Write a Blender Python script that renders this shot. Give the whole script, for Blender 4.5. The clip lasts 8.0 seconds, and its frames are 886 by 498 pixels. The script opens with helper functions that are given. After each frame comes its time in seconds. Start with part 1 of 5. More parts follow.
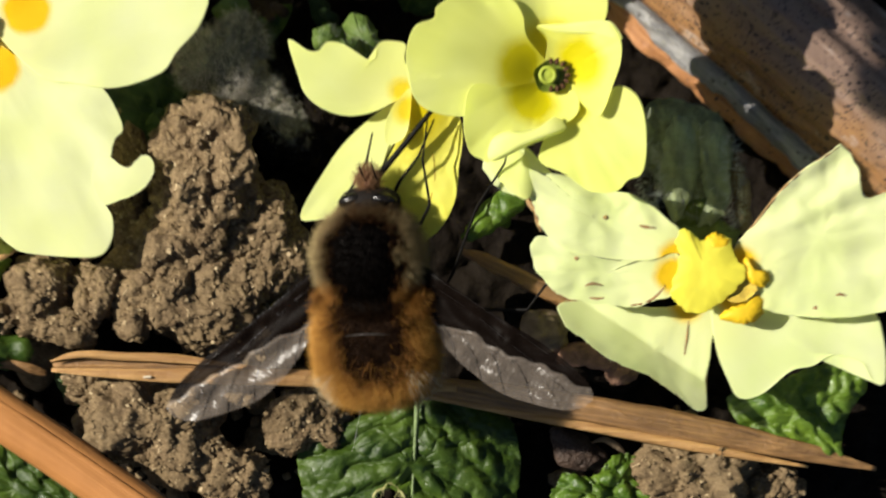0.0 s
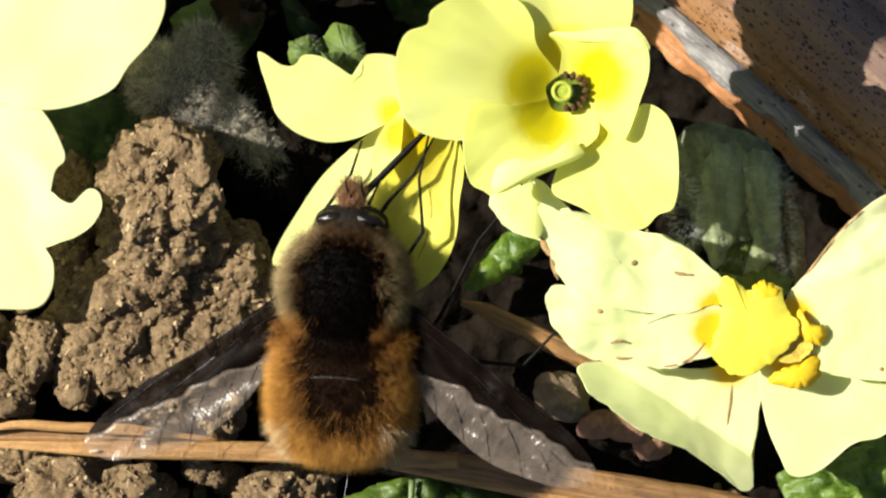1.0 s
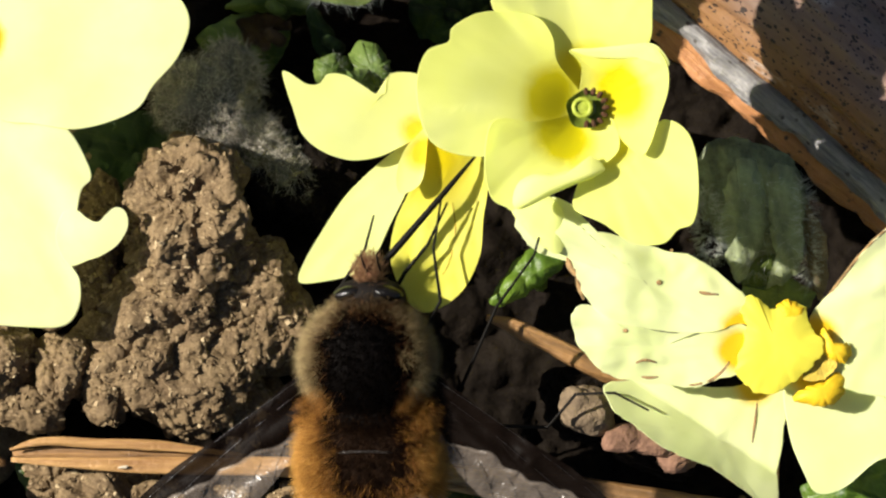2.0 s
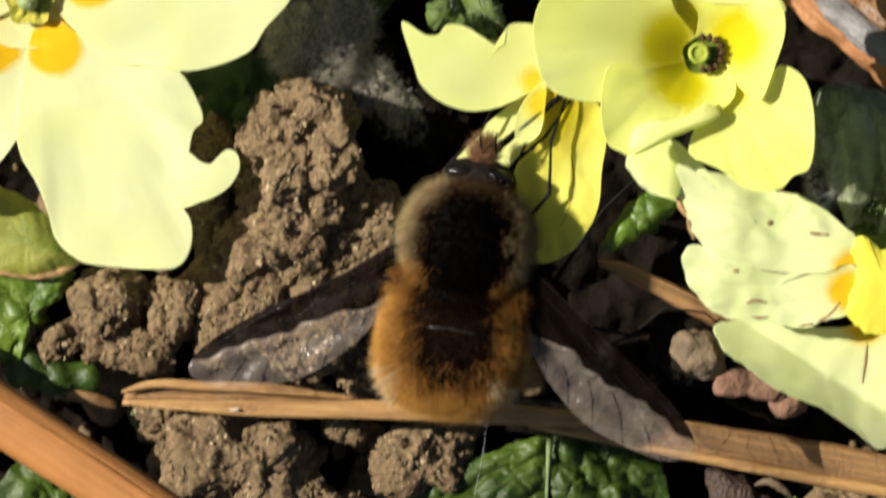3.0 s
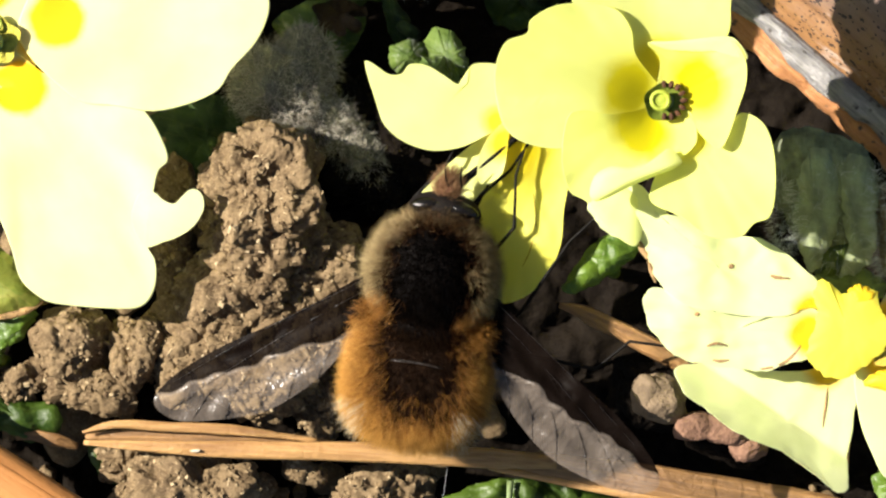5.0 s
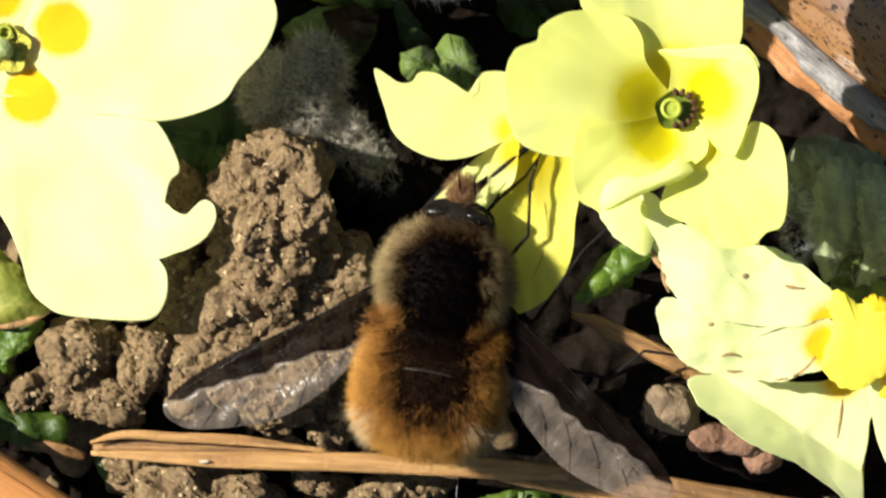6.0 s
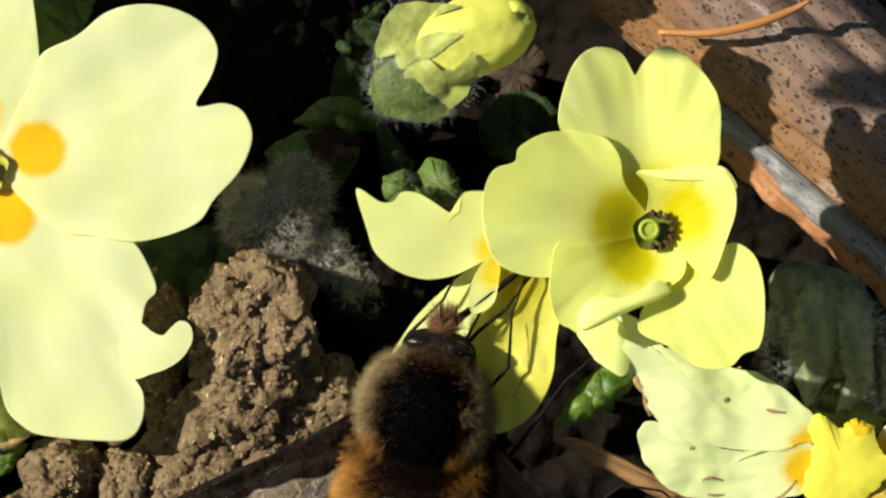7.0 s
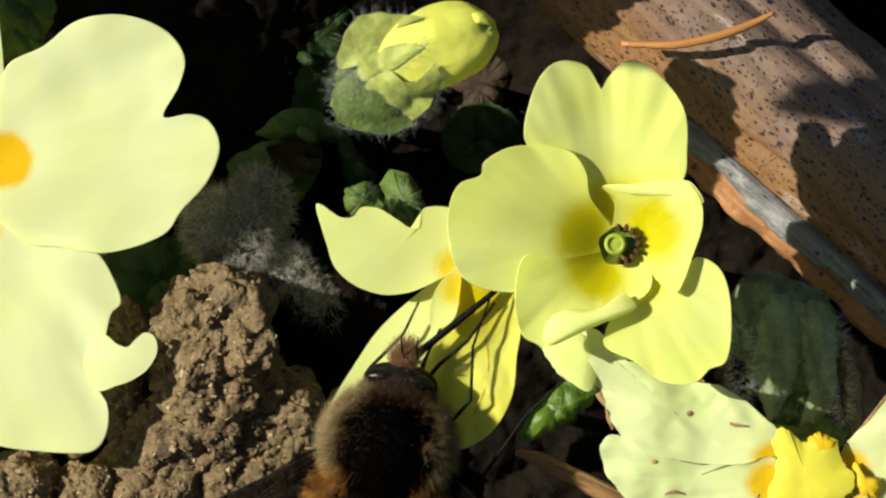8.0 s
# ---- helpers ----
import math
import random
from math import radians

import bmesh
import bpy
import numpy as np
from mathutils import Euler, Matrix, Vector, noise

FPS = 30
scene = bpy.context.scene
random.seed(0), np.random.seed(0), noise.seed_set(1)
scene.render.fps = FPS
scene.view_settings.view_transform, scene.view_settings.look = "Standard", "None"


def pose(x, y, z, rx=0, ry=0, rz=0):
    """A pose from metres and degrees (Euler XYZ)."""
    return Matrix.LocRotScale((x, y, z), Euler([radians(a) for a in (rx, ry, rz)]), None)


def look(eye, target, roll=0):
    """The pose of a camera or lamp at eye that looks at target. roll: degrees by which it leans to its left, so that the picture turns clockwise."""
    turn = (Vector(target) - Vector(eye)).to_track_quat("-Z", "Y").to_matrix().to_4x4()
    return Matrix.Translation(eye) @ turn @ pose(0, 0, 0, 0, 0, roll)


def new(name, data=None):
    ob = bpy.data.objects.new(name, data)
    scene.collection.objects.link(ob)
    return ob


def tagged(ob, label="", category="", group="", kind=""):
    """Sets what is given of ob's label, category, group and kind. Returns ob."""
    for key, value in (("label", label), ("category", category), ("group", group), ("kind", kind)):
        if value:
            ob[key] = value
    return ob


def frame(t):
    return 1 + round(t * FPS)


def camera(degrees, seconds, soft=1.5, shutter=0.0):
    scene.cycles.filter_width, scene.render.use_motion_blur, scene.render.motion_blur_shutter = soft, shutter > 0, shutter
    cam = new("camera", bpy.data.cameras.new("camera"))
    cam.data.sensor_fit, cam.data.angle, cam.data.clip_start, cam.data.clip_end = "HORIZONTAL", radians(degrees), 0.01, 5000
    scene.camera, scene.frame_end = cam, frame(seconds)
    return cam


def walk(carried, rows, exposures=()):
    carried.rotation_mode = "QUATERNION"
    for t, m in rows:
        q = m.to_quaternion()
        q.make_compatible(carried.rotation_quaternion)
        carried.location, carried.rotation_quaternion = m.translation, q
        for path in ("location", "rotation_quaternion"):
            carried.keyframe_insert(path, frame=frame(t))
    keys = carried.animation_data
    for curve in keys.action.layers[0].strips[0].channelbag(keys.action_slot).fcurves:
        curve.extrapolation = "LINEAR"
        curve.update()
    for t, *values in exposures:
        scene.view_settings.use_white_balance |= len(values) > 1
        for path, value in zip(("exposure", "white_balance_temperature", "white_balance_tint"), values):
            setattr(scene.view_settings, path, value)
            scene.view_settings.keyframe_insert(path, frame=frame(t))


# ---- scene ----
# A fly feeding on primroses over crumbly soil. Lengths below are millimetres on the plan; MM turns them to metres.
MM = 0.001
EYE_X, EYE_Y = 1.314, 8.314
LENS = 3.666

cam = camera(LENS, 8.0, soft=2.25, shutter=0.25)
# seconds, height of the eye over the soil, tilt ahead, tilt aside, roll
PATH = [
    (0.0, 816.6, -0.3478, -0.3196, 0.289),
    (0.1, 766.0, -0.4267, -0.3393, 0.251),
    (0.2, 737.5, -0.4499, -0.397, 0.24),
    (0.3, 714.6, -0.4791, -0.4023, 0.228),
    (0.4, 694.4, -0.4868, -0.2376, 0.235),
    (0.5, 693.5, -0.4855, -0.0907, 0.299),
    (0.7, 693.6, -0.3295, -0.1405, 0.275),
    (0.8, 693.7, -0.2754, -0.2203, 0.263),
    (1.0, 693.9, -0.1978, -0.3782, 0.239),
    (1.2, 692.9, -0.1345, -0.0878, 0.299),
    (2.3, 700.5, -0.1289, -0.3115, -0.135),
    (2.5, 699.3, 0.0245, -0.0966, 0.009),
    (2.7, 699.3, -0.0781, 0.0983, 0.063),
    (2.8, 699.3, -0.1495, 0.1489, 0.09),
    (3.0, 699.2, -0.3643, 0.1914, 0.144),
    (3.1, 699.4, -0.5511, 0.206, 0.115),
    (3.2, 699.5, -0.6374, 0.1013, 0.086),
    (3.5, 700.0, -0.6805, 0.1076, 0.0),
    (3.7, 700.0, -0.6236, 0.1631, 0.044),
    (4.0, 700.1, -0.4511, 0.2294, 0.111),
    (4.1, 700.0, -0.3321, 0.2591, 0.148),
    (4.2, 699.9, -0.2287, 0.2493, 0.186),
    (4.3, 699.7, -0.1835, 0.2232, 0.223),
    (4.5, 699.5, -0.0404, 0.2002, 0.299),
    (4.7, 701.3, -0.1159, 0.1027, 0.364),
    (5.8, 694.2, -0.2325, -0.0098, 0.554),
    (6.0, 693.4, -0.1523, 0.0812, 0.544),
    (6.2, 692.7, 0.0205, 0.1469, 0.635),
    (6.5, 691.6, 0.1758, 0.0735, 0.771),
    (6.7, 692.8, 0.2591, 0.0603, 0.737),
    (7.0, 694.5, 0.3586, 0.012, 0.686),
    (7.2, 693.7, 0.4278, -0.0438, 0.719),
    (7.5, 692.5, 0.449, -0.0512, 0.768),
    (7.8, 691.7, 0.4229, -0.1795, 0.772),
    (8.0, 691.3, 0.4139, -0.1448, 0.775),
]
# seconds, stops, kelvin, tint
EXPOSURE = [(0.0, 0.85, 6500, 9), (0.5, 0.85, 6500, 9), (1.0, 1.27, 6500, 10), (2.5, 1.0, 6500, 11), (3.0, 0.9, 6500, 11), (3.5, 1.3, 6500, 12), (4.0, 1.52, 6500, 12), (4.7, 1.58, 6500, 12), (6.0, 1.3, 6500, 10), (6.5, 1.1, 6500, 9), (7.0, 0.8, 6500, 6), (8.0, 0.72, 6500, 3)]
walk(cam, [(t, pose(EYE_X * MM, EYE_Y * MM, h * MM, rx, ry, 0) @ pose(0, 0, 0, 0, 0, roll)) for t, h, rx, ry, roll in PATH], EXPOSURE)

# ---- light ----
SUN_FROM = Vector((-1.0, 0.22, 0.80)).normalized()
world = bpy.data.worlds.new("sky")
scene.world = world
world.use_nodes = True
wn = world.node_tree
sky = wn.nodes.new("ShaderNodeTexSky")
sky.sky_type = "NISHITA"
sky.sun_disc = False
sky.sun_elevation = math.asin(SUN_FROM.z)
sky.sun_rotation = math.atan2(SUN_FROM.x, SUN_FROM.y)
wn.links.new(sky.outputs[0], wn.nodes["Background"].inputs[0])
wn.nodes["Background"].inputs[1].default_value = 0.035
sun_data = bpy.data.lights.new("sun", "SUN")
sun_data.energy, sun_data.angle, sun_data.color = 5.0, radians(0.5), (1.0, 0.94, 0.84)
sun = new("sun", sun_data)
sun.matrix_basis = look(SUN_FROM * 2, (0, 0, 0))


# ---- materials ----
class Nodes:
    """A short way to write node materials."""

    def __init__(self, name):
        self.mat = bpy.data.materials.new(name)
        self.mat.use_nodes = True
        self.tree = self.mat.node_tree
        self.bsdf = self.tree.nodes["Principled BSDF"]
        self.out = self.tree.nodes["Material Output"]

    def add(self, kind, settings=None, **inputs):
        n = self.tree.nodes.new(kind)
        for key, value in (settings or {}).items():
            setattr(n, key, value)
        for key, value in inputs.items():
            self.put(n, key.replace("_", " "), value)
        return n

    def put(self, n, key, value):
        socket = n.inputs[int(key)] if key.isdigit() else n.inputs[key]
        if hasattr(value, "is_output"):
            self.tree.links.new(value, socket)
        else:
            socket.default_value = value

    def coords(self):
        """Object coordinates in millimetres."""
        c = self.add("ShaderNodeTexCoord")
        m = self.add("ShaderNodeVectorMath", {"operation": "SCALE"})
        self.tree.links.new(c.outputs["Object"], m.inputs[0])
        m.inputs["Scale"].default_value = 1000.0
        return m.outputs[0]

    def noise(self, vec, scale, detail=4.0, rough=0.6):
        n = self.add("ShaderNodeTexNoise", None, Vector=vec, Scale=scale, Detail=detail, Roughness=rough)
        return n.outputs["Fac"]

    def voronoi(self, vec, scale, feature="F1", out="Distance"):
        n = self.add("ShaderNodeTexVoronoi", {"feature": feature}, Vector=vec, Scale=scale)
        return n.outputs[out]

    def math(self, op, a, b=0.0, clamp=False):
        n = self.add("ShaderNodeMath", {"operation": op, "use_clamp": clamp})
        self.put(n, "0", a)
        self.put(n, "1", b)
        return n.outputs[0]

    def ramp(self, fac, *stops):
        n = self.add("ShaderNodeValToRGB", None, Fac=fac)
        e = n.color_ramp.elements
        while len(e) < len(stops):
            e.new(0.5)
        for el, (p, c) in zip(e, stops):
            el.position, el.color = p, (*c, 1) if len(c) == 3 else c
        return n.outputs[0]

    def mix(self, fac, a, b, blend="MIX"):
        n = self.add("ShaderNodeMix", {"data_type": "RGBA", "blend_type": blend})
        self.put(n, "0", fac)
        for socket, value in ((n.inputs[6], a), (n.inputs[7], b)):
            if hasattr(value, "is_output"):
                self.tree.links.new(value, socket)
            else:
                socket.default_value = (*value, 1)
        return n.outputs[2]

    def bump(self, height, mm, strength=1.0):
        n = self.add("ShaderNodeBump", None, Strength=strength, Distance=mm * MM, Height=height)
        return n.outputs[0]

    def split(self, vec):
        n = self.add("ShaderNodeSeparateXYZ", None, Vector=vec)
        return n.outputs

    def surface(self, colour, rough=0.7, normal=None, spec=0.4, **more):
        for key, value in (("Base Color", colour), ("Roughness", rough), ("Specular IOR Level", spec), *more.items()):
            if key == "Base Color" and isinstance(value, tuple):
                value = (*value, 1)
            self.put(self.bsdf, key.replace("_", " "), value)
        if normal is not None:
            self.tree.links.new(normal, self.bsdf.inputs["Normal"])
        return self.mat

    def translucent(self, colour, amount, normal=None):
        """Lets light through a thin sheet."""
        t = self.add("ShaderNodeBsdfTranslucent", None, Color=colour)
        if normal is not None:
            self.tree.links.new(normal, t.inputs["Normal"])
        m = self.add("ShaderNodeMixShader", None, Fac=amount)
        self.tree.links.new(self.bsdf.outputs[0], m.inputs[1])
        self.tree.links.new(t.outputs[0], m.inputs[2])
        self.tree.links.new(m.outputs[0], self.out.inputs["Surface"])
        return self.mat


def soil_material(name, dark, light, grit, spec=0.35):
    m = Nodes(name)
    v = m.coords()
    big, mid, fine = m.noise(v, 0.35, 3), m.noise(v, 1.6, 5, 0.7), m.noise(v, 7.0, 4, 0.75)
    cells = m.voronoi(v, 2.2)
    col = m.ramp(m.math("ADD", m.math("MULTIPLY", big, 0.5), m.math("MULTIPLY", mid, 0.5)), (0.36, dark), (0.62, light))
    col = m.mix(m.ramp(fine, (0.54, (0, 0, 0)), (0.78, (0.8, 0.8, 0.8))), col, grit)
    col = m.mix(m.ramp(fine, (0.28, (0.8, 0.8, 0.8)), (0.42, (0, 0, 0))), col, tuple(c * 0.45 for c in dark))
    h = m.math("ADD", m.math("MULTIPLY", mid, 0.6), m.math("ADD", m.math("MULTIPLY", fine, 0.25), m.math("MULTIPLY", cells, -0.35)))
    return m.surface(col, m.ramp(fine, (0.3, (0.95,) * 3), (0.75, (0.6,) * 3)), m.bump(h, 0.15), spec)


def petal_material(name, pale, warm, eye, at, size, yellow_all=0.0, fade=(0.75, 1.05), sheer=0.58):
    """A primrose petal: pale sheet, green-yellow towards the base, an orange-yellow eye round the throat. x runs along the petal."""
    m = Nodes(name)
    v = m.coords()
    x, y, _ = m.split(v)
    stretch = m.add("ShaderNodeMapping", None, Vector=v, Scale=(0.12, 1.6, 1.6)).outputs[0]
    veins = m.noise(stretch, 2.2, 3, 0.6)
    cloud = m.noise(v, 0.22, 3)
    ex = m.math("DIVIDE", m.math("SUBTRACT", x, at), size[0])
    ey = m.math("DIVIDE", y, size[1])
    d = m.math("SQRT", m.math("ADD", m.math("MULTIPLY", ex, ex), m.math("MULTIPLY", ey, ey)))
    d = m.math("ADD", d, m.math("MULTIPLY", m.math("SUBTRACT", m.noise(v, 1.1, 2), 0.5), 0.3))
    r = m.math("SQRT", m.math("ADD", m.math("MULTIPLY", x, x), m.math("MULTIPLY", y, y)))
    col = m.mix(m.ramp(cloud, (0.35, (0, 0, 0)), (0.68, (1, 1, 1))), pale, warm)
    col = m.mix(m.math("MULTIPLY", m.ramp(veins, (0.42, (1, 1, 1)), (0.62, (0, 0, 0))), 0.04), col, tuple(c * 0.75 for c in warm))
    near = m.ramp(m.math("DIVIDE", r, 9.0), (0.22, (1, 1, 1)), (0.62, (0, 0, 0)))
    col = m.mix(m.math("MULTIPLY", near, 0.25 + yellow_all), col, tuple(0.6 * a + 0.4 * b for a, b in zip(warm, eye)))
    col = m.mix(m.ramp(d, (fade[0], (1, 1, 1)), (fade[1], (0, 0, 0))), col, eye)
    h = m.math("ADD", veins, m.math("MULTIPLY", m.noise(v, 3.0, 3), 0.4))
    n = m.bump(h, 0.005)
    m.surface(col, 0.6, n, 0.2)
    return m.translucent(m.mix(0.5, col, (0.98, 0.98, 0.72)), sheer, n)


def leaf_material(name, dark, light, rib, cell=0.75, gloss=0.42):
    """A quilted primrose leaf."""
    m = Nodes(name)
    v = m.coords()
    warp = m.add("ShaderNodeMixRGB", {"blend_type": "ADD"}, Fac=0.35)
    m.tree.links.new(v, warp.inputs[1])
    m.tree.links.new(m.add("ShaderNodeTexNoise", None, Vector=v, Scale=0.8).outputs["Color"], warp.inputs[2])
    stretched = m.add("ShaderNodeMapping", None, Vector=warp.outputs[0], Scale=(0.5, 1.0, 0.2)).outputs[0]
    edge = m.voronoi(stretched, cell * 1.8, "DISTANCE_TO_EDGE")
    cloud, fine = m.noise(v, 0.3, 3), m.noise(v, 3.5, 4)
    col = m.mix(m.ramp(cloud, (0.35, (0, 0, 0)), (0.68, (1, 1, 1))), dark, light)
    col = m.mix(m.ramp(edge, (0.0, (0.35,) * 3), (0.06, (0, 0, 0))), col, rib)
    col = m.mix(m.math("MULTIPLY", m.ramp(fine, (0.45, (0, 0, 0)), (0.7, (1, 1, 1))), 0.4), col, light)
    n = m.bump(m.math("ADD", fine, m.math("MULTIPLY", m.noise(v, 1.2, 2), 0.8)), 0.07)
    m.surface(col, m.ramp(fine, (0.35, (gloss,) * 3), (0.7, (gloss + 0.25,) * 3)), n, 0.35)
    return m.translucent(m.mix(0.5, col, light), 0.15, n)


def fibre_material(name, dark, light, speck=None, along=0.12, gloss=0.5, relief=0.22):
    """Dry stems: streaks along x."""
    m = Nodes(name)
    v = m.coords()
    s = m.add("ShaderNodeMapping", None, Vector=v, Scale=(along, 2.2, 2.2)).outputs[0]
    streak, cloud = m.noise(s, 1.6, 5, 0.65), m.noise(v, 0.25, 4)
    col = m.mix(m.ramp(streak, (0.3, (0, 0, 0)), (0.7, (1, 1, 1))), dark, light)
    col = m.mix(m.math("MULTIPLY", m.ramp(cloud, (0.45, (0, 0, 0)), (0.7, (1, 1, 1))), 0.35), col, tuple(0.6 * c for c in dark))
    if speck:
        spots = m.voronoi(v, 1.9)
        where = m.noise(v, 0.45, 2)
        thin = m.math("MULTIPLY", m.ramp(spots, (0.16, (1, 1, 1)), (0.30, (0, 0, 0))), m.ramp(where, (0.46, (0, 0, 0)), (0.54, (1, 1, 1))))
        col = m.mix(thin, col, speck)
    return m.surface(col, gloss, m.bump(m.math("ADD", streak, m.math("MULTIPLY", m.noise(v, 4.0, 3), 0.3)), relief), 0.45)


def stalk_material():
    """Old stalk: pinkish tan above, orange-brown flank, dark specks drawn out along it. x runs along, y across."""
    m = Nodes("stalk_bark")
    v = m.coords()
    _, y, _ = m.split(v)
    s = m.add("ShaderNodeMapping", None, Vector=v, Scale=(0.07, 1.6, 1.6)).outputs[0]
    streak, cloud, fine = m.noise(s, 1.5, 5, 0.65), m.noise(v, 0.22, 4), m.noise(v, 2.5, 4)
    top = m.mix(m.ramp(streak, (0.25, (0, 0, 0)), (0.75, (1, 1, 1))), (0.13, 0.08, 0.058), (0.22, 0.148, 0.112))
    flank = m.mix(m.ramp(streak, (0.25, (0, 0, 0)), (0.75, (1, 1, 1))), (0.15, 0.072, 0.028), (0.26, 0.135, 0.055))
    low = m.ramp(m.math("ADD", m.math("MULTIPLY", y, -0.1), m.math("MULTIPLY", cloud, 0.5)), (0.30, (0, 0, 0)), (0.52, (1, 1, 1)))
    col = m.mix(low, top, flank)
    pale = m.add("ShaderNodeMapping", None, Vector=v, Scale=(0.35, 1.0, 1.0)).outputs[0]
    col = m.mix(m.math("MULTIPLY", m.ramp(m.noise(pale, 0.7, 4, 0.7), (0.60, (0, 0, 0)), (0.70, (1, 1, 1))), 0.5), col, (0.44, 0.41, 0.38))
    long = m.add("ShaderNodeMapping", None, Vector=v, Scale=(0.6, 1.0, 1.0)).outputs[0]
    jog = m.add("ShaderNodeMixRGB", {"blend_type": "ADD"}, Fac=0.25)
    m.tree.links.new(long, jog.inputs[1])
    m.tree.links.new(m.add("ShaderNodeTexNoise", None, Vector=v, Scale=3.0).outputs["Color"], jog.inputs[2])
    spots, small = m.voronoi(jog.outputs[0], 2.4), m.voronoi(jog.outputs[0], 4.6)
    where = m.noise(v, 0.4, 4, 0.65)
    dots = m.math("ADD", m.math("MULTIPLY", m.ramp(spots, (0.20, (1, 1, 1)), (0.24, (0, 0, 0))), m.ramp(where, (0.42, (0, 0, 0)), (0.50, (1, 1, 1)))), m.math("MULTIPLY", m.ramp(small, (0.24, (1, 1, 1)), (0.29, (0, 0, 0))), m.ramp(where, (0.36, (0, 0, 0)), (0.46, (1, 1, 1)))), True)
    col = m.mix(m.math("MULTIPLY", dots, 0.95), col, (0.016, 0.010, 0.009))
    return m.surface(col, m.ramp(fine, (0.3, (0.32,) * 3), (0.7, (0.6,) * 3)), m.bump(m.math("ADD", m.math("MULTIPLY", streak, 0.35), m.math("MULTIPLY", fine, 0.25)), 0.15), 0.45)


def plain(name, colour, rough=0.6, spec=0.4, scale=2.0, vary=0.35, relief=0.06, light=0.0):
    m = Nodes(name)
    v = m.coords()
    n1, n2 = m.noise(v, scale, 3), m.noise(v, scale * 4, 3)
    col = m.mix(m.ramp(n1, (0.35, (0, 0, 0)), (0.65, (1, 1, 1))), tuple(c * (1 - vary) for c in colour), colour)
    nb = m.bump(m.math("ADD", n1, n2), relief)
    m.surface(col, rough, nb, spec)
    return m.translucent(col, light, nb) if light else m.mat


def hair_material(name, dark, light, sheen=0.3):
    m = Nodes(name)
    rnd = m.add("ShaderNodeNewGeometry").outputs["Random Per Island"]
    col = m.ramp(rnd, (0.0, dark), (1.0, light))
    m.surface(col, 0.55 if sheen > 0.1 else 0.9, None, sheen)
    return m.translucent(col, 0.35)


SOIL = soil_material("clod_soil", (0.078, 0.050, 0.025), (0.186, 0.130, 0.066), (0.35, 0.255, 0.14), 0.2)
# Near-black soil: the deep shade between the clods is put into the colour.
SOIL_SHADE = soil_material("shaded_soil", (0.004, 0.0028, 0.002), (0.009, 0.0065, 0.0042), (0.015, 0.011, 0.007), 0.05)
def crumb_material():
    m = Nodes("crumbs")
    rnd = m.add("ShaderNodeNewGeometry").outputs["Random Per Island"]
    col = m.ramp(rnd, (0.0, (0.06, 0.038, 0.019)), (0.35, (0.125, 0.086, 0.044)), (0.85, (0.22, 0.158, 0.085)), (1.0, (0.40, 0.31, 0.18)))
    return m.surface(col, 0.75, m.bump(m.noise(m.coords(), 8.0), 0.05), 0.15)


CRUMB = crumb_material()
PALE_STONE = plain("pale_stone", (0.18, 0.13, 0.08), 0.85, 0.2, 1.2, 0.4, 0.10)
DARK_STONE = plain("dark_husk", (0.06, 0.035, 0.022), 0.6, 0.4, 1.2, 0.5, 0.15)
PALE_CHIP = plain("pale_chip", (0.60, 0.52, 0.38), 0.7, 0.3, 3.0, 0.3, 0.05)
PINK_STONE = plain("pink_stone", (0.20, 0.11, 0.07), 0.85, 0.2, 1.0, 0.45, 0.10)
PETAL_OPEN = petal_material("petal_open", (0.87, 0.90, 0.57), (0.85, 0.89, 0.46), (0.92, 0.60, 0.008), 2.75, (1.6, 1.6), 0.0, (0.75, 1.0))
PETAL_CUP = petal_material("petal_cup", (0.86, 0.90, 0.38), (0.83, 0.87, 0.26), (0.72, 0.65, 0.001), 1.9, (1.6, 2.0), 0.5, (0.55, 1.15), 0.58)
PETAL_FED = petal_material("petal_fed", (0.89, 0.87, 0.24), (0.86, 0.82, 0.11), (0.80, 0.66, 0.003), 0.6, (3.0, 2.2), 0.3, (0.3, 1.3), 0.58)
PETAL_SIDE = petal_material("petal_side", (0.86, 0.90, 0.44), (0.84, 0.88, 0.34), (0.84, 0.68, 0.03), 0.9, (1.2, 1.0), 0.05, (0.5, 1.15))
PETAL_OLD = petal_material("petal_old", (0.85, 0.89, 0.55), (0.80, 0.87, 0.44), (0.90, 0.62, 0.012), 2.0, (1.35, 1.25), 0.0, (0.6, 1.05))
YELLOW = plain("petal_yellow", (0.88, 0.82, 0.09), 0.55, 0.3, 0.35, 0.08, 0.02, 0.45)
BUD_YELLOW = plain("bud_yellow", (0.86, 0.86, 0.15), 0.6, 0.3, 0.45, 0.2, 0.02, 0.4)
ORANGE = plain("eye_orange", (0.84, 0.58, 0.02), 0.55, 0.3, 0.8, 0.2, 0.02, 0.3)
WILT = plain("wilted_edge", (0.36, 0.22, 0.09), 0.7, 0.3, 2.0, 0.5, 0.1)
WILT_PALE = plain("wilted_streak", (0.56, 0.40, 0.05), 0.7, 0.3, 2.0, 0.4, 0.05)
STIGMA = plain("stigma_green", (0.46, 0.54, 0.06), 0.45, 0.4, 2.0, 0.3, 0.03, 0.3)
ANTHER_PALE = plain("anther_olive", (0.55, 0.50, 0.06), 0.7, 0.3, 3.0, 0.5, 0.1)
ANTHER_DARK = plain("anther_dark", (0.09, 0.035, 0.012), 0.7, 0.3, 3.0, 0.5, 0.1)
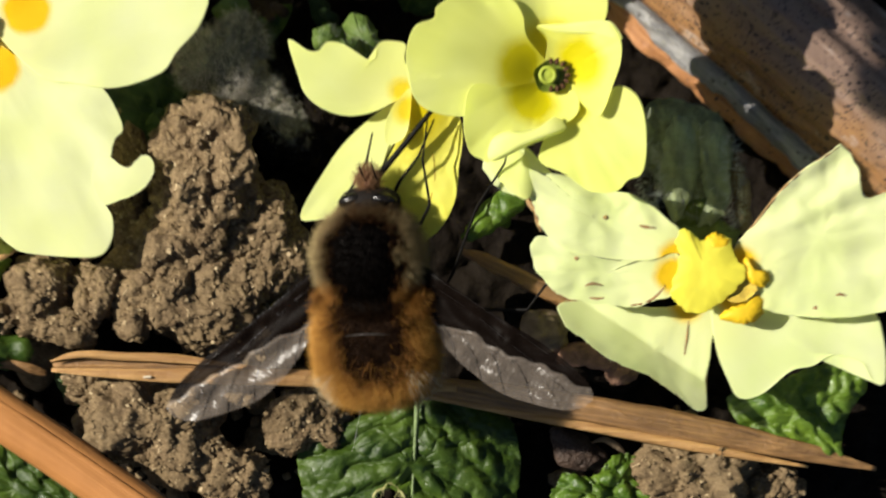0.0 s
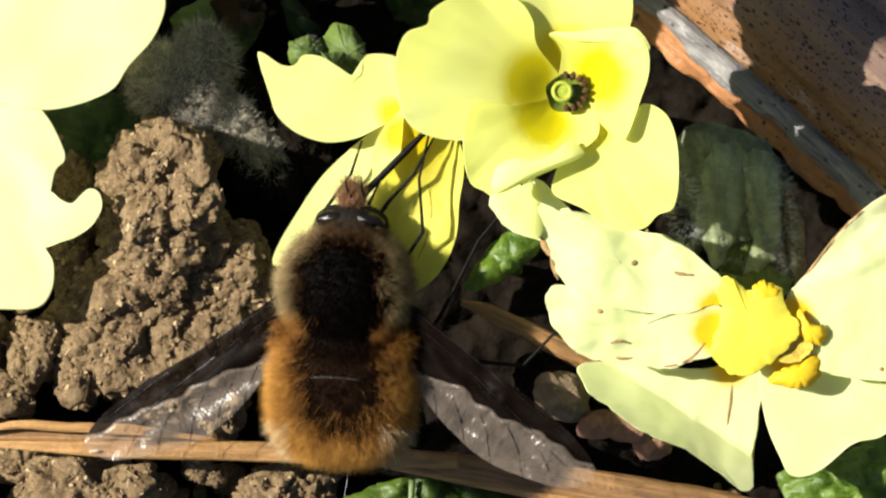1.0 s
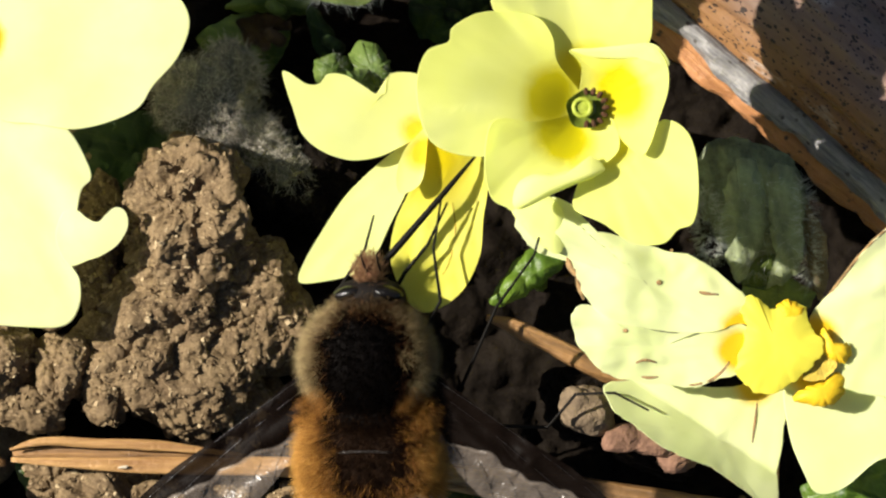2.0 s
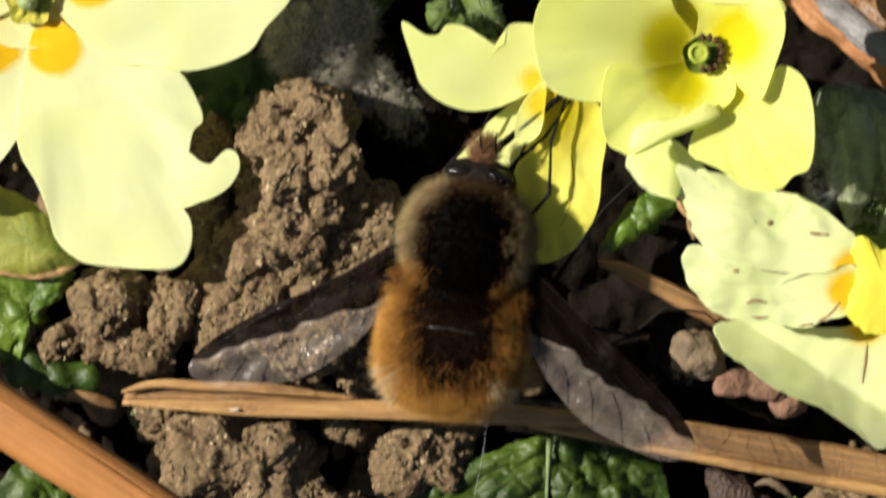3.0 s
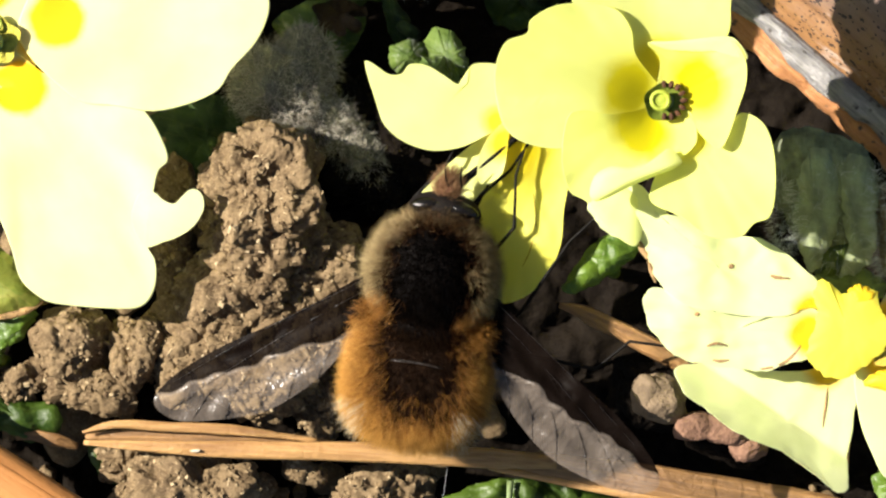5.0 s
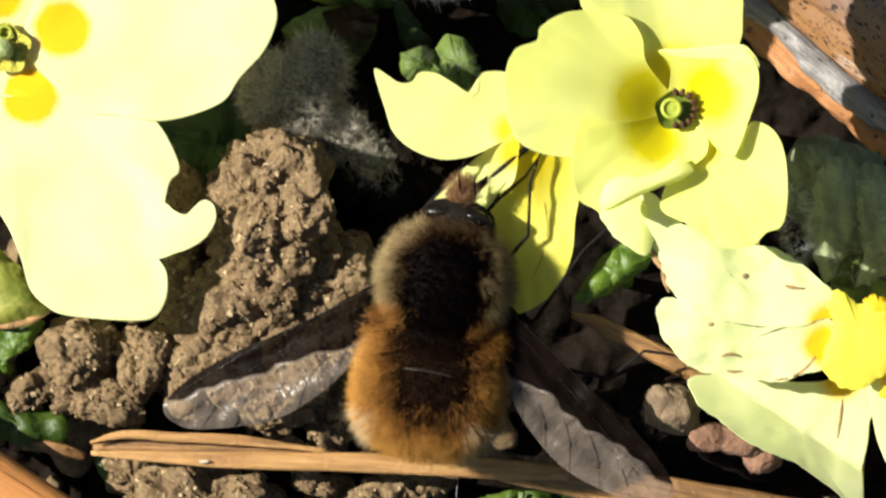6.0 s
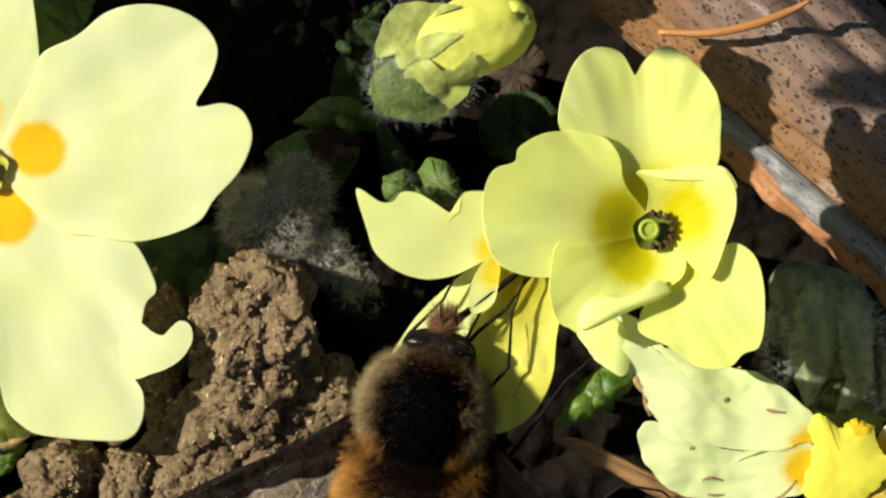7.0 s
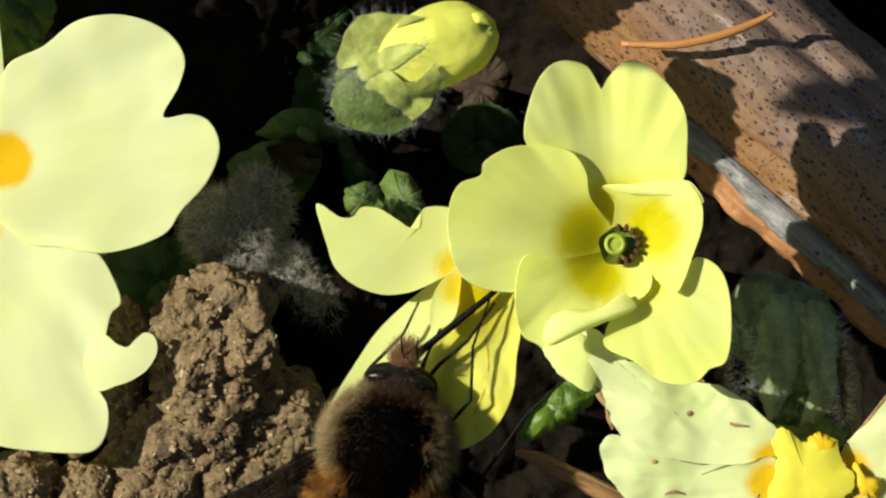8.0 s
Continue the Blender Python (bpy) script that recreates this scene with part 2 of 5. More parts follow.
THROAT = plain("throat_green", (0.12, 0.16, 0.012), 0.6, 0.3, 2.0, 0.4, 0.05)
LEAF = leaf_material("leaf_green", (0.012, 0.031, 0.003), (0.064, 0.108, 0.010), (0.05, 0.08, 0.012), 1.25, 0.36)
LEAF_BRIGHT = leaf_material("leaf_bright", (0.027, 0.066, 0.005), (0.115, 0.185, 0.015), (0.14, 0.22, 0.05), 1.25, 0.3)
# Dark copy of the leaf green; the shade under the flowers is in it.
LEAF_SHADE = leaf_material("leaf_shade", (0.010, 0.024, 0.004), (0.026, 0.052, 0.009), (0.06, 0.08, 0.02), 0.6, 0.6)
LEAF_MID = leaf_material("leaf_mid", (0.03, 0.06, 0.009), (0.10, 0.15, 0.028), (0.16, 0.2, 0.06), 0.6, 0.45)
LEAF_PALE = leaf_material("leaf_pale", (0.12, 0.19, 0.02), (0.30, 0.37, 0.05), (0.32, 0.36, 0.12), 0.55, 0.5)
SEPAL = plain("sepal_green", (0.36, 0.45, 0.17), 0.55, 0.4, 0.7, 0.5, 0.12, 0.3)
SEPAL_BUD = plain("sepal_bud", (0.52, 0.57, 0.13), 0.55, 0.4, 0.6, 0.45, 0.04, 0.4)
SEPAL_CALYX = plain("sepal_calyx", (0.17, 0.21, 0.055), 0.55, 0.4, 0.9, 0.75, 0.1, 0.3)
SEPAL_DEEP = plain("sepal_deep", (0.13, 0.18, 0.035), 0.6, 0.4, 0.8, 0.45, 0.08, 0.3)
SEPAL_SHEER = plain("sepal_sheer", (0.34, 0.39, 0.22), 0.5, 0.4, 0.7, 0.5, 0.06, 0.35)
# Darker copy of the sheer sepal, with the shade behind the petals in it.
SEPAL_SHADE = plain("sepal_shade", (0.20, 0.23, 0.13), 0.6, 0.3, 0.9, 0.7, 0.05, 0.2)
WOOL = plain("woolly_grey", (0.20, 0.185, 0.14), 0.6, 0.4, 0.8, 0.6, 0.25)
SEPAL_DRY = plain("sepal_dry", (0.20, 0.15, 0.08), 0.7, 0.3, 1.0, 0.5, 0.12, 0.2)
TORN = plain("torn_leaf", (0.34, 0.33, 0.13), 0.7, 0.3, 2.0, 0.5, 0.05)
LEAF_YELLOW = leaf_material("leaf_yellow", (0.11, 0.145, 0.018), (0.25, 0.255, 0.04), (0.30, 0.24, 0.06), 0.6, 0.5)
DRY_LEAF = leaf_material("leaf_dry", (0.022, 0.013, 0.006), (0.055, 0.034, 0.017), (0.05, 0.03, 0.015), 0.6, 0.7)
SILK = plain("silk", (0.8, 0.8, 0.8), 0.4, 0.5)
RIB = plain("leaf_rib", (0.16, 0.22, 0.08), 0.55, 0.4, 2.0, 0.4, 0.05)
STRAW = fibre_material("straw_dry", (0.24, 0.115, 0.036), (0.50, 0.29, 0.10))
STRAW_DARK = fibre_material("straw_dark", (0.10, 0.048, 0.017), (0.36, 0.195, 0.068))
STRAW_RED = fibre_material("straw_red", (0.33, 0.135, 0.036), (0.41, 0.18, 0.052), None, 0.04, 0.5, 0.06)
STALK = stalk_material()
STALK_GREY = fibre_material("stalk_grey", (0.075, 0.075, 0.08), (0.36, 0.345, 0.33), (0.05, 0.04, 0.035), 0.2, 0.4)
STALK_RED = fibre_material("stalk_red", (0.25, 0.10, 0.035), (0.46, 0.22, 0.09), (0.05, 0.03, 0.02), 0.1, 0.5)
HAIR_TAN = hair_material("hair_tan", (0.10, 0.065, 0.022), (0.50, 0.385, 0.185))
HAIR_ORANGE = hair_material("hair_orange", (0.12, 0.045, 0.006), (0.50, 0.23, 0.04))
HAIR_GOLD = hair_material("hair_gold", (0.30, 0.13, 0.016), (0.76, 0.43, 0.095))
HAIR_BLACK = hair_material("hair_black", (0.001, 0.0007, 0.0005), (0.0045, 0.003, 0.002), 0.02)
HAIR_DUSK = hair_material("hair_dusk", (0.003, 0.0016, 0.0008), (0.024, 0.011, 0.004), 0.05)
HAIR_BROWN = hair_material("hair_brown", (0.05, 0.02, 0.006), (0.20, 0.085, 0.02))
HAIR_CREAM = hair_material("hair_cream", (0.50, 0.40, 0.25), (0.72, 0.62, 0.42))
HAIR_WOOL = hair_material("hair_wool", (0.42, 0.38, 0.31), (0.75, 0.70, 0.60))
HAIR_WHITE = hair_material("hair_white", (0.42, 0.45, 0.40), (0.75, 0.78, 0.72))
FUR_SKIN = plain("fly_underfur", (0.03, 0.012, 0.003), 0.8, 0.2, 3.0, 0.5, 0.08)
FACE = plain("fly_face", (0.20, 0.09, 0.05), 0.8, 0.2, 4.0, 0.4, 0.06)
HAIR_FACE = hair_material("hair_face", (0.16, 0.075, 0.03), (0.42, 0.25, 0.12))
HAIR_NECK = hair_material("hair_neck", (0.035, 0.020, 0.007), (0.15, 0.095, 0.036))
SKIN = plain("fly_skin", (0.006, 0.004, 0.003), 0.75, 0.15, 3.0, 0.4, 0.03)
LEG = plain("fly_leg", (0.004, 0.003, 0.002), 0.55, 0.1, 3.0, 0.4, 0.02)
PALE_BAND = plain("body_ring", (0.06, 0.05, 0.04), 0.35, 0.5, 4.0, 0.5, 0.02)
VEIN = plain("wing_vein", (0.012, 0.009, 0.007), 0.28, 0.6, 3.0, 0.4, 0.02)
EYE = plain("fly_eye", (0.005, 0.004, 0.003), 0.22, 0.3, 6.0, 0.4, 0.01)


# ---- mesh helpers; all take millimetres ----
def lift(x, y, h):
    """The plan point (x, y) raised by h along the line to a point 0.7 m over the bed."""
    k = 1 - h / 700.0
    return Vector((EYE_X + (x - EYE_X) * k, EYE_Y + (y - EYE_Y) * k, h))


def thing(name, x, y, label, category, group="", z=0.0):
    ob = new(name)
    ob.empty_display_size = 0.002
    ob.matrix_basis = pose(x * MM, y * MM, z * MM)
    return tagged(ob, label, category, group)


def top_of(ob):
    m = ob.matrix_basis.copy()
    while ob.parent:
        ob = ob.parent
        m = ob.matrix_basis @ m
    return m


def part(name, shape, material, parent=None, label="", origin=None, turn=0.0, flat=False, kind=""):
    """Links (verts, faces) as one mesh. origin, turn: where its own space lies, so that a grain can follow it."""
    verts, faces = shape
    o = Vector(origin) if origin is not None else (top_of(parent).translation / MM if parent else Vector((0, 0, 0)))
    m = Matrix.Translation(o * MM) @ Matrix.Rotation(turn, 4, "Z")
    v = np.asarray(verts, dtype=float) * MM
    inv = np.array(m.inverted())
    v = v @ inv[:3, :3].T + inv[:3, 3]
    me = bpy.data.meshes.new(name)
    me.from_pydata(v.tolist(), [], faces)
    me.update()
    if not flat:
        me.polygons.foreach_set("use_smooth", [True] * len(me.polygons))
    me.materials.append(material)
    ob = new(name, me)
    if parent:
        ob.parent = parent
        ob.matrix_basis = top_of(parent).inverted() @ m
    else:
        ob.matrix_basis = m
    return tagged(ob, label, kind=kind)


def join(*shapes):
    verts, faces = [], []
    for v, f in shapes:
        n = len(verts)
        verts.extend(tuple(p) for p in v)
        faces.extend(tuple(i + n for i in q) for q in f)
    return verts, faces


def spline(pts, n, closed=True):
    """n points on a Catmull-Rom curve through pts."""
    p = np.array(pts, dtype=float)
    k = len(p)
    spans = k if closed else k - 1
    out = []
    for i in range(n):
        u = i * spans / (n if closed else n - 1)
        j = min(int(u), spans - 1)
        f = u - j
        if closed:
            a, b, c, d = (p[(j + q) % k] for q in (-1, 0, 1, 2))
        else:
            a, b, c, d = (p[min(max(j + q, 0), k - 1)] for q in (-1, 0, 1, 2))
        out.append(0.5 * (2 * b + (c - a) * f + (2 * a - 5 * b + 4 * c - d) * f * f + (3 * b - a - 3 * c + d) * f ** 3))
    return np.array(out)


def fbm(x, y, z=0.0, octaves=3):
    return noise.fractal((x, y, z), 0.6, 2.1, octaves)


def blade(outline, height, middle=None, rings=11, n=84, thick=0.14, rag=0.0, hole=None):
    """A thin sheet within a closed outline on the plan. height(x, y, rho): its z; rho runs from 0 at the middle to 1 at the rim."""
    rim = spline(outline, n)
    if rag:
        rim = np.array([p + rag * Vector((fbm(p[0] * 1.7, p[1] * 1.7, 3.1), fbm(p[0] * 1.7, p[1] * 1.7, 9.7))).to_2d() for p in rim])
    c = np.array(middle if middle else rim.mean(axis=0))
    top, low = [], []
    levels = [0.985 * (i / (rings - 1)) ** 0.85 for i in range(1, rings)] + [1.0]
    for rho, p in [(0.0, c)] + [(rho, c + rho * (q - c)) for rho in levels for q in rim]:
        z = height(p[0], p[1], rho)
        t = thick * (1 - 0.75 * rho ** 6)
        top.append(lift(p[0], p[1], z))
        low.append(lift(p[0], p[1], z - t))
    k = len(top)
    faces = []
    for i in range(n):
        j = (i + 1) % n
        faces.append((0, 1 + i, 1 + j))
        faces.append((k, k + 1 + j, k + 1 + i))
        for r in range(rings - 1):
            a, b = 1 + r * n, 1 + (r + 1) * n
            faces.append((a + i, b + i, b + j, a + j))
            faces.append((k + a + j, k + b + j, k + b + i, k + a + i))
        a = 1 + (rings - 1) * n
        faces.append((a + i, k + a + i, k + a + j, a + j))
    if hole:
        hx, hy, hr, hs = hole
        inside = lambda v: ((v.x - hx) / hr) ** 2 + ((v.y - hy) / hs) ** 2 < 1 + 0.5 * fbm(v.x, v.y)
        both = top + low
        faces = [f for f in faces if not inside(sum((both[i] for i in f), Vector((0, 0, 0))) / len(f))]
    if sum((rim[i][0] - c[0]) * (rim[(i + 1) % n][1] - c[1]) - (rim[(i + 1) % n][0] - c[0]) * (rim[i][1] - c[1]) for i in range(n)) < 0:
        faces = [f[::-1] for f in faces]
    return top + low, faces


def tube(points, radii, sides=10, n=None, squash=1.0, wobble=0.0, seed=0.0):
    """A closed tube along 3D points (x, y, z), with a radius at each."""
    pts = [Vector(p) for p in points]
    if n:
        rr = spline([(r, 0) for r in radii], n, False)[:, 0]
        pts = [Vector(p) for p in spline([tuple(p) for p in pts], n, False)]
    else:
        rr = radii
    verts, faces = [], []
    for i, p in enumerate(pts):
        d = (pts[min(i + 1, len(pts) - 1)] - pts[max(i - 1, 0)]).normalized()
        side = d.cross(Vector((0, 0, 1)))
        side = side.normalized() if side.length > 1e-4 else Vector((1, 0, 0))
        up = side.cross(d)
        for k in range(sides):
            a = 2 * math.pi * k / sides
            r = rr[i] * (1 + wobble * fbm(math.cos(a) * 1.3 + seed, math.sin(a) * 1.3, p.length * 0.35))
            verts.append(p + side * (math.cos(a) * r) + up * (math.sin(a) * r * squash))
    for i in range(len(pts) - 1):
        for k in range(sides):
            a, b = i * sides, (i + 1) * sides
            q = (k + 1) % sides
            faces.append((a + k, a + q, b + q, b + k))
    faces.append(tuple(range(sides))[::-1])
    faces.append(tuple((len(pts) - 1) * sides + k for k in range(sides)))
    return verts, faces


BALLS = {}


def ball(level):
    if level not in BALLS:
        bm = bmesh.new()
        bmesh.ops.create_icosphere(bm, subdivisions=level, radius=1)
        bm.verts.ensure_lookup_table()
        BALLS[level] = (np.array([v.co[:] for v in bm.verts]), [tuple(v.index for v in f.verts) for f in bm.faces])
        bm.free()
    return BALLS[level]


def blob(centre, radii, turn=0.0, level=4, shape=None):
    """An ellipsoid; shape(direction) scales it."""
    d, faces = ball(level)
    c, s = math.cos(turn), math.sin(turn)
    verts = []
    for p in d:
        k = shape(p) if shape else 1.0
        x, y, z = p[0] * radii[0] * k, p[1] * radii[1] * k, p[2] * radii[2] * k
        verts.append((centre[0] + x * c - y * s, centre[1] + x * s + y * c, centre[2] + z))
    return verts, faces


def lump(x, y, h, radii, turn=0.0, level=6, rough=1.0, seed=0.0):
    """A crumbly clod: an ellipsoid broken into angular crumbs that stand proud of one another, with crevices between."""
    d, faces = ball(level)
    c, s = math.cos(turn), math.sin(turn)
    o = lift(x, y, h)
    size = sum(radii) / 3
    shift = Vector((seed, seed * 1.7, seed * 0.6))
    verts = []
    for p in d:
        box = (abs(p[0]) ** 3.4 + abs(p[1]) ** 3.4 + abs(p[2]) ** 3.4) ** (-1 / 3.4)
        q = Vector((p[0] * radii[0], p[1] * radii[1], p[2] * radii[2])) * (0.35 + 0.65 * box) * 0.93
        w = q + shift
        k = 1 + 0.34 * noise.fractal(w * 0.34, 0.7, 2.0, 3)
        warp = w + 0.35 * noise.noise_vector(w * 0.9)
        bump = 0.0
        for scale, proud, gap in ((0.32, 0.60, 0.16), (0.85, 0.32, 0.11), (2.3, 0.10, 0.03)):
            f, at = noise.voronoi(warp * scale)
            bump += proud * noise.noise(at[0] * 5.3) - gap * max(0.0, 1 - (f[1] - f[0]) * 5) ** 1.5
        bump += 0.08 * noise.fractal(w * 3.0, 0.6, 2.2, 3)
        q *= k + rough * bump / size
        verts.append((o.x + q.x * c - q.y * s, o.y + q.x * s + q.y * c, o.z + q.z))
    return verts, faces


def crumbs(shape, count, size, seed, up=0.1):
    """Angular crumbs and flakes bedded in the upper faces of a shape."""
    rng = random.Random(seed)
    v, f = shape
    verts, faces = [], []
    made = 0
    while made < count:
        q = rng.choice(f)
        a, b, c = (Vector(v[i]) for i in q[:3])
        nrm = (b - a).cross(c - a)
        if nrm.length < 1e-12 or nrm.normalized().z < up:
            continue
        nrm.normalize()
        side = nrm.orthogonal().normalized()
        side.rotate(Matrix.Rotation(rng.uniform(0, 6.28), 3, nrm))
        nrm = (nrm + 0.3 * Vector((rng.gauss(0, 1), rng.gauss(0, 1), rng.gauss(0, 1)))).normalized()
        side = (side - nrm * side.dot(nrm)).normalized()
        other = nrm.cross(side)
        ln = min(size * rng.lognormvariate(0, 0.6), size * 2.2)
        wd, th = ln * rng.uniform(0.3, 0.9), ln * rng.uniform(0.15, 0.5)
        if rng.random() < 0.15:
            ln, wd, th = ln * 2.0, wd * 0.45, th * 0.6
        n = len(verts)
        for ss, so, sn in ((1, 0.8, -1), (-1, 1, -1), (-0.9, -1, -1), (0.8, -0.9, -1), (0.6, 0.6, 1), (-0.7, 0.7, 1), (-0.5, -0.8, 1), (0.7, -0.6, 1)):
            j = rng.uniform(0.75, 1.25)
            verts.append(a + side * ss * ln * j + other * so * wd * j + nrm * sn * th)
        faces += [tuple(n + i for i in g) for g in ((3, 2, 1, 0), (4, 5, 6, 7), (0, 1, 5, 4), (1, 2, 6, 5), (2, 3, 7, 6), (3, 0, 4, 7))]
        made += 1
    return verts, faces


def strands(roots, length, width, lean=0.25, sag=0.0, seed=1):
    """Hairs: each a thin bent three-sided spike. roots: (place, direction)."""
    rng = random.Random(seed)
    verts, faces = [], []
    for place, way in roots:
        p, d = Vector(place), Vector(way).normalized()
        d = (d + lean * Vector((rng.gauss(0, 1), rng.gauss(0, 1), rng.gauss(0, 1)))).normalized()
        side = d.orthogonal().normalized()
        side.rotate(Matrix.Rotation(rng.uniform(0, 6.28), 3, d))
        other = d.cross(side)
        ln = length * rng.uniform(0.6, 1.25)
        mid = p + d * ln * 0.55
        tip = p + d * ln + Vector((0, 0, -sag * ln)) + side * rng.gauss(0, 0.08) * ln
        n = len(verts)
        for c, r in ((p, width), (mid, width * 0.75)):
            for k in range(3):
                a = k * 2.0944
                verts.append(c + (side * math.cos(a) + other * math.sin(a)) * r)
        verts.append(tip)
        for k in range(3):
            q = (k + 1) % 3
            faces.append((n + k, n + q, n + 3 + q, n + 3 + k))
            faces.append((n + 3 + k, n + 3 + q, n + 6))
    return verts, faces


# ---- ground ----
HOLLOW = (2.26, 20.85)


def soil_height(x, y):
    h = 0.9 * noise.fractal((x * 0.09, y * 0.09, 0.3), 0.8, 2.0, 3)
    f, _ = noise.voronoi((x * 0.30, y * 0.30, 2.0))
    g, _ = noise.voronoi((x * 0.9, y * 0.9, 5.0))
    dip = 8.5 * math.exp(-((x - HOLLOW[0]) / 8.0) ** 2 - ((y - HOLLOW[1]) / 7.0) ** 2)
    return -3.2 - dip + h + 1.5 * (min(f[1] - f[0], 0.5) - 0.25) + 0.5 * (min(g[1] - g[0], 0.5) - 0.25) + 0.25 * noise.fractal((x * 1.3, y * 1.3, 7.0), 0.7, 2.0, 3)


def ground():
    """One sheet: fine in the bed's middle, coarser far out."""
    def axis(mid, half, step, far):
        a = list(np.arange(mid - half, mid + half + 0.01, step))
        g, d = step, 0.0
        lo, hi = [], []
        while d < far:
            g *= 1.35
            d += g
            lo.append(a[0] - d)
            hi.append(a[-1] + d)
        return lo[::-1] + a + hi
    xs, ys = axis(1.0, 32, 0.26, 5000), axis(5.0, 25, 0.26, 5000)
    verts = [(x, y, soil_height(x, y)) for y in ys for x in xs]
    w = len(xs)
    faces = [(j * w + i, j * w + i + 1, (j + 1) * w + i + 1, (j + 1) * w + i) for j in range(len(ys) - 1) for i in range(w - 1)]
    return tagged(part("ground", (verts, faces), SOIL_SHADE), "garden soil with crumbs and hollows, coloured near black for shade", "ground", kind="structure")


ground()


def clod(x, y, h, radii, turn=0.0, level=6, seed=0.0, rough=1.0, label="crumbly light brown clod of dry soil", material=SOIL, name="soil_clod"):
    stone = name != "soil_clod"
    t = thing(name, x, y, label, "pebble" if stone else "clod", "pebbles on the bed" if stone else "clods on the bed")
    body = lump(x, y, h, radii, turn, level, rough, seed)
    part("body", body, material, t)
    if not stone:
        part("crumb", crumbs(body, int(85 * radii[0] * radii[1]), 0.085, int(seed * 10)), CRUMB if material is SOIL else material, t, "loose flakes and grains", flat=True, kind="stuff")
    return t


clod(-8.06, 8.83, 1.8, (3.0, 3.1, 4.4), 0.2, 7, 1.0, label="tall crumbly light brown clod of dry soil")
clod(-8.11, 6.74, 1.6, (3.1, 2.3, 3.4), -0.1, 6, 2.6)
clod(-12.4, 8.31, -1.8, (2.0, 2.6, 1.6), 0.1, 6, 107.0)
clod(-12.83, 11.46, -2.4, (2.2, 2.4, 1.4), 0.4, 6, 109.0)
clod(-9.26, 9.4, 0.8, (1.5, 2.0, 4.2), 0.1, 6, 3.4)
clod(-7.83, 4.89, 1.4, (3.6, 2.6, 3.0), 0.1, 7, 4.2, label="broad crumbly clod of dry brown soil")
clod(-9.4, 1.17, 1.0, (4.2, 3.6, 2.6), -0.2, 7, 9.3, label="wide crumbly clod of dry brown soil")
clod(-4.97, 5.17, 1.0, (2.3, 2.2, 2.4), 0.3, 6, 14.0)
clod(-12.11, 0.03, 0.8, (1.6, 2.2, 2.3), 0.1, 6, 17.0)
clod(-14.69, 0.6, 0.8, (1.3, 2.1, 2.2), 0.1, 6, 21.0)
clod(-17.69, 0.89, 0.8, (1.9, 2.0, 2.3), 0.3, 6, 25.0)
clod(-16.97, -1.11, 0.3, (2.4, 1.2, 1.4), -0.2, 6, 29.0)
clod(-20.4, -1.11, -0.2, (1.6, 1.0, 1.2), 0.5, 5, 31.0)
clod(-12.83, 5.46, 0.2, (1.2, 2.6, 1.6), 0.1, 6, 33.0)
clod(-10.11, 3.46, 1.2, (2.6, 2.4, 2.6), 0.6, 6, 83.0)
clod(-6.11, 2.03, 0.8, (2.2, 2.4, 2.3), -0.5, 6, 87.0)
clod(-3.69, 2.74, 0.6, (1.6, 1.8, 2.0), 0.2, 6, 91.0)
clod(-7.54, -1.11, 0.4, (2.4, 1.6, 2.2), 0.2, 6, 93.0)
clod(-11.11, -7.26, 0.9, (3.9, 3.1, 2.7), -0.45, 7, 37.0)
clod(-8.69, -8.97, 0.6, (2.9, 2.2, 2.0), -0.5, 6, 111.0)
clod(-13.83, -6.26, 0.2, (2.0, 1.6, 1.6), 0.3, 6, 113.0)
clod(-6.17, -10.17, 0.6, (2.3, 2.0, 2.0), -0.3, 6, 41.0)
clod(-2.06, -6.83, 0.4, (3.0, 2.1, 2.0), 0.2, 6, 45.0)
clod(-6.11, -5.26, 0.6, (1.2, 0.8, 1.0), -0.3, 5, 49.0)
clod(-15.26, -4.83, 0.2, (1.5, 1.0, 1.2), 0.2, 5, 53.0)
clod(20.74, -9.97, 0.4, (3.6, 2.9, 2.2), -0.3, 6, 57.0)
clod(25.6, -10.26, 0.0, (1.8, 1.6, 1.6), 0.3, 6, 61.0)
clod(-5.26, -1.69, 0.2, (1.6, 2.0, 1.8), 0.3, 6, 65.0)
# The next three clods take the near-black soil; their shade is in its colour.
clod(-2.97, 11.46, -2.4, (3.6, 3.8, 2.2), 0.3, 6, 69.0, label="brown clod of soil coloured near black for shade", material=SOIL_SHADE)
clod(12.74, -0.97, 2.0, (2.8, 2.0, 3.0), 0.2, 6, 101.0, label="clod of soil coloured near black for shade", material=SOIL_SHADE)
clod(15.46, -3.46, 1.6, (2.6, 1.2, 3.0), -0.3, 6, 103.0, label="clod of soil coloured near black for shade", material=SOIL_SHADE)
clod(11.89, -1.26, 6.0, (1.7, 1.3, 1.2), -0.2, 5, 73.0, 0.25, "smooth pale brown pebble on the soil", PALE_STONE, "pebble")
clod(14.46, -2.97, 5.4, (2.0, 0.9, 1.0), -0.15, 5, 77.0, 0.25, "pinkish brown flaky pebble on the soil", PINK_STONE, "pebble")
clod(16.46, -3.97, 4.9, (1.0, 0.8, 0.9), 0.3, 5, 79.0, 0.3, "brown rough pebble on the soil", PINK_STONE, "pebble")


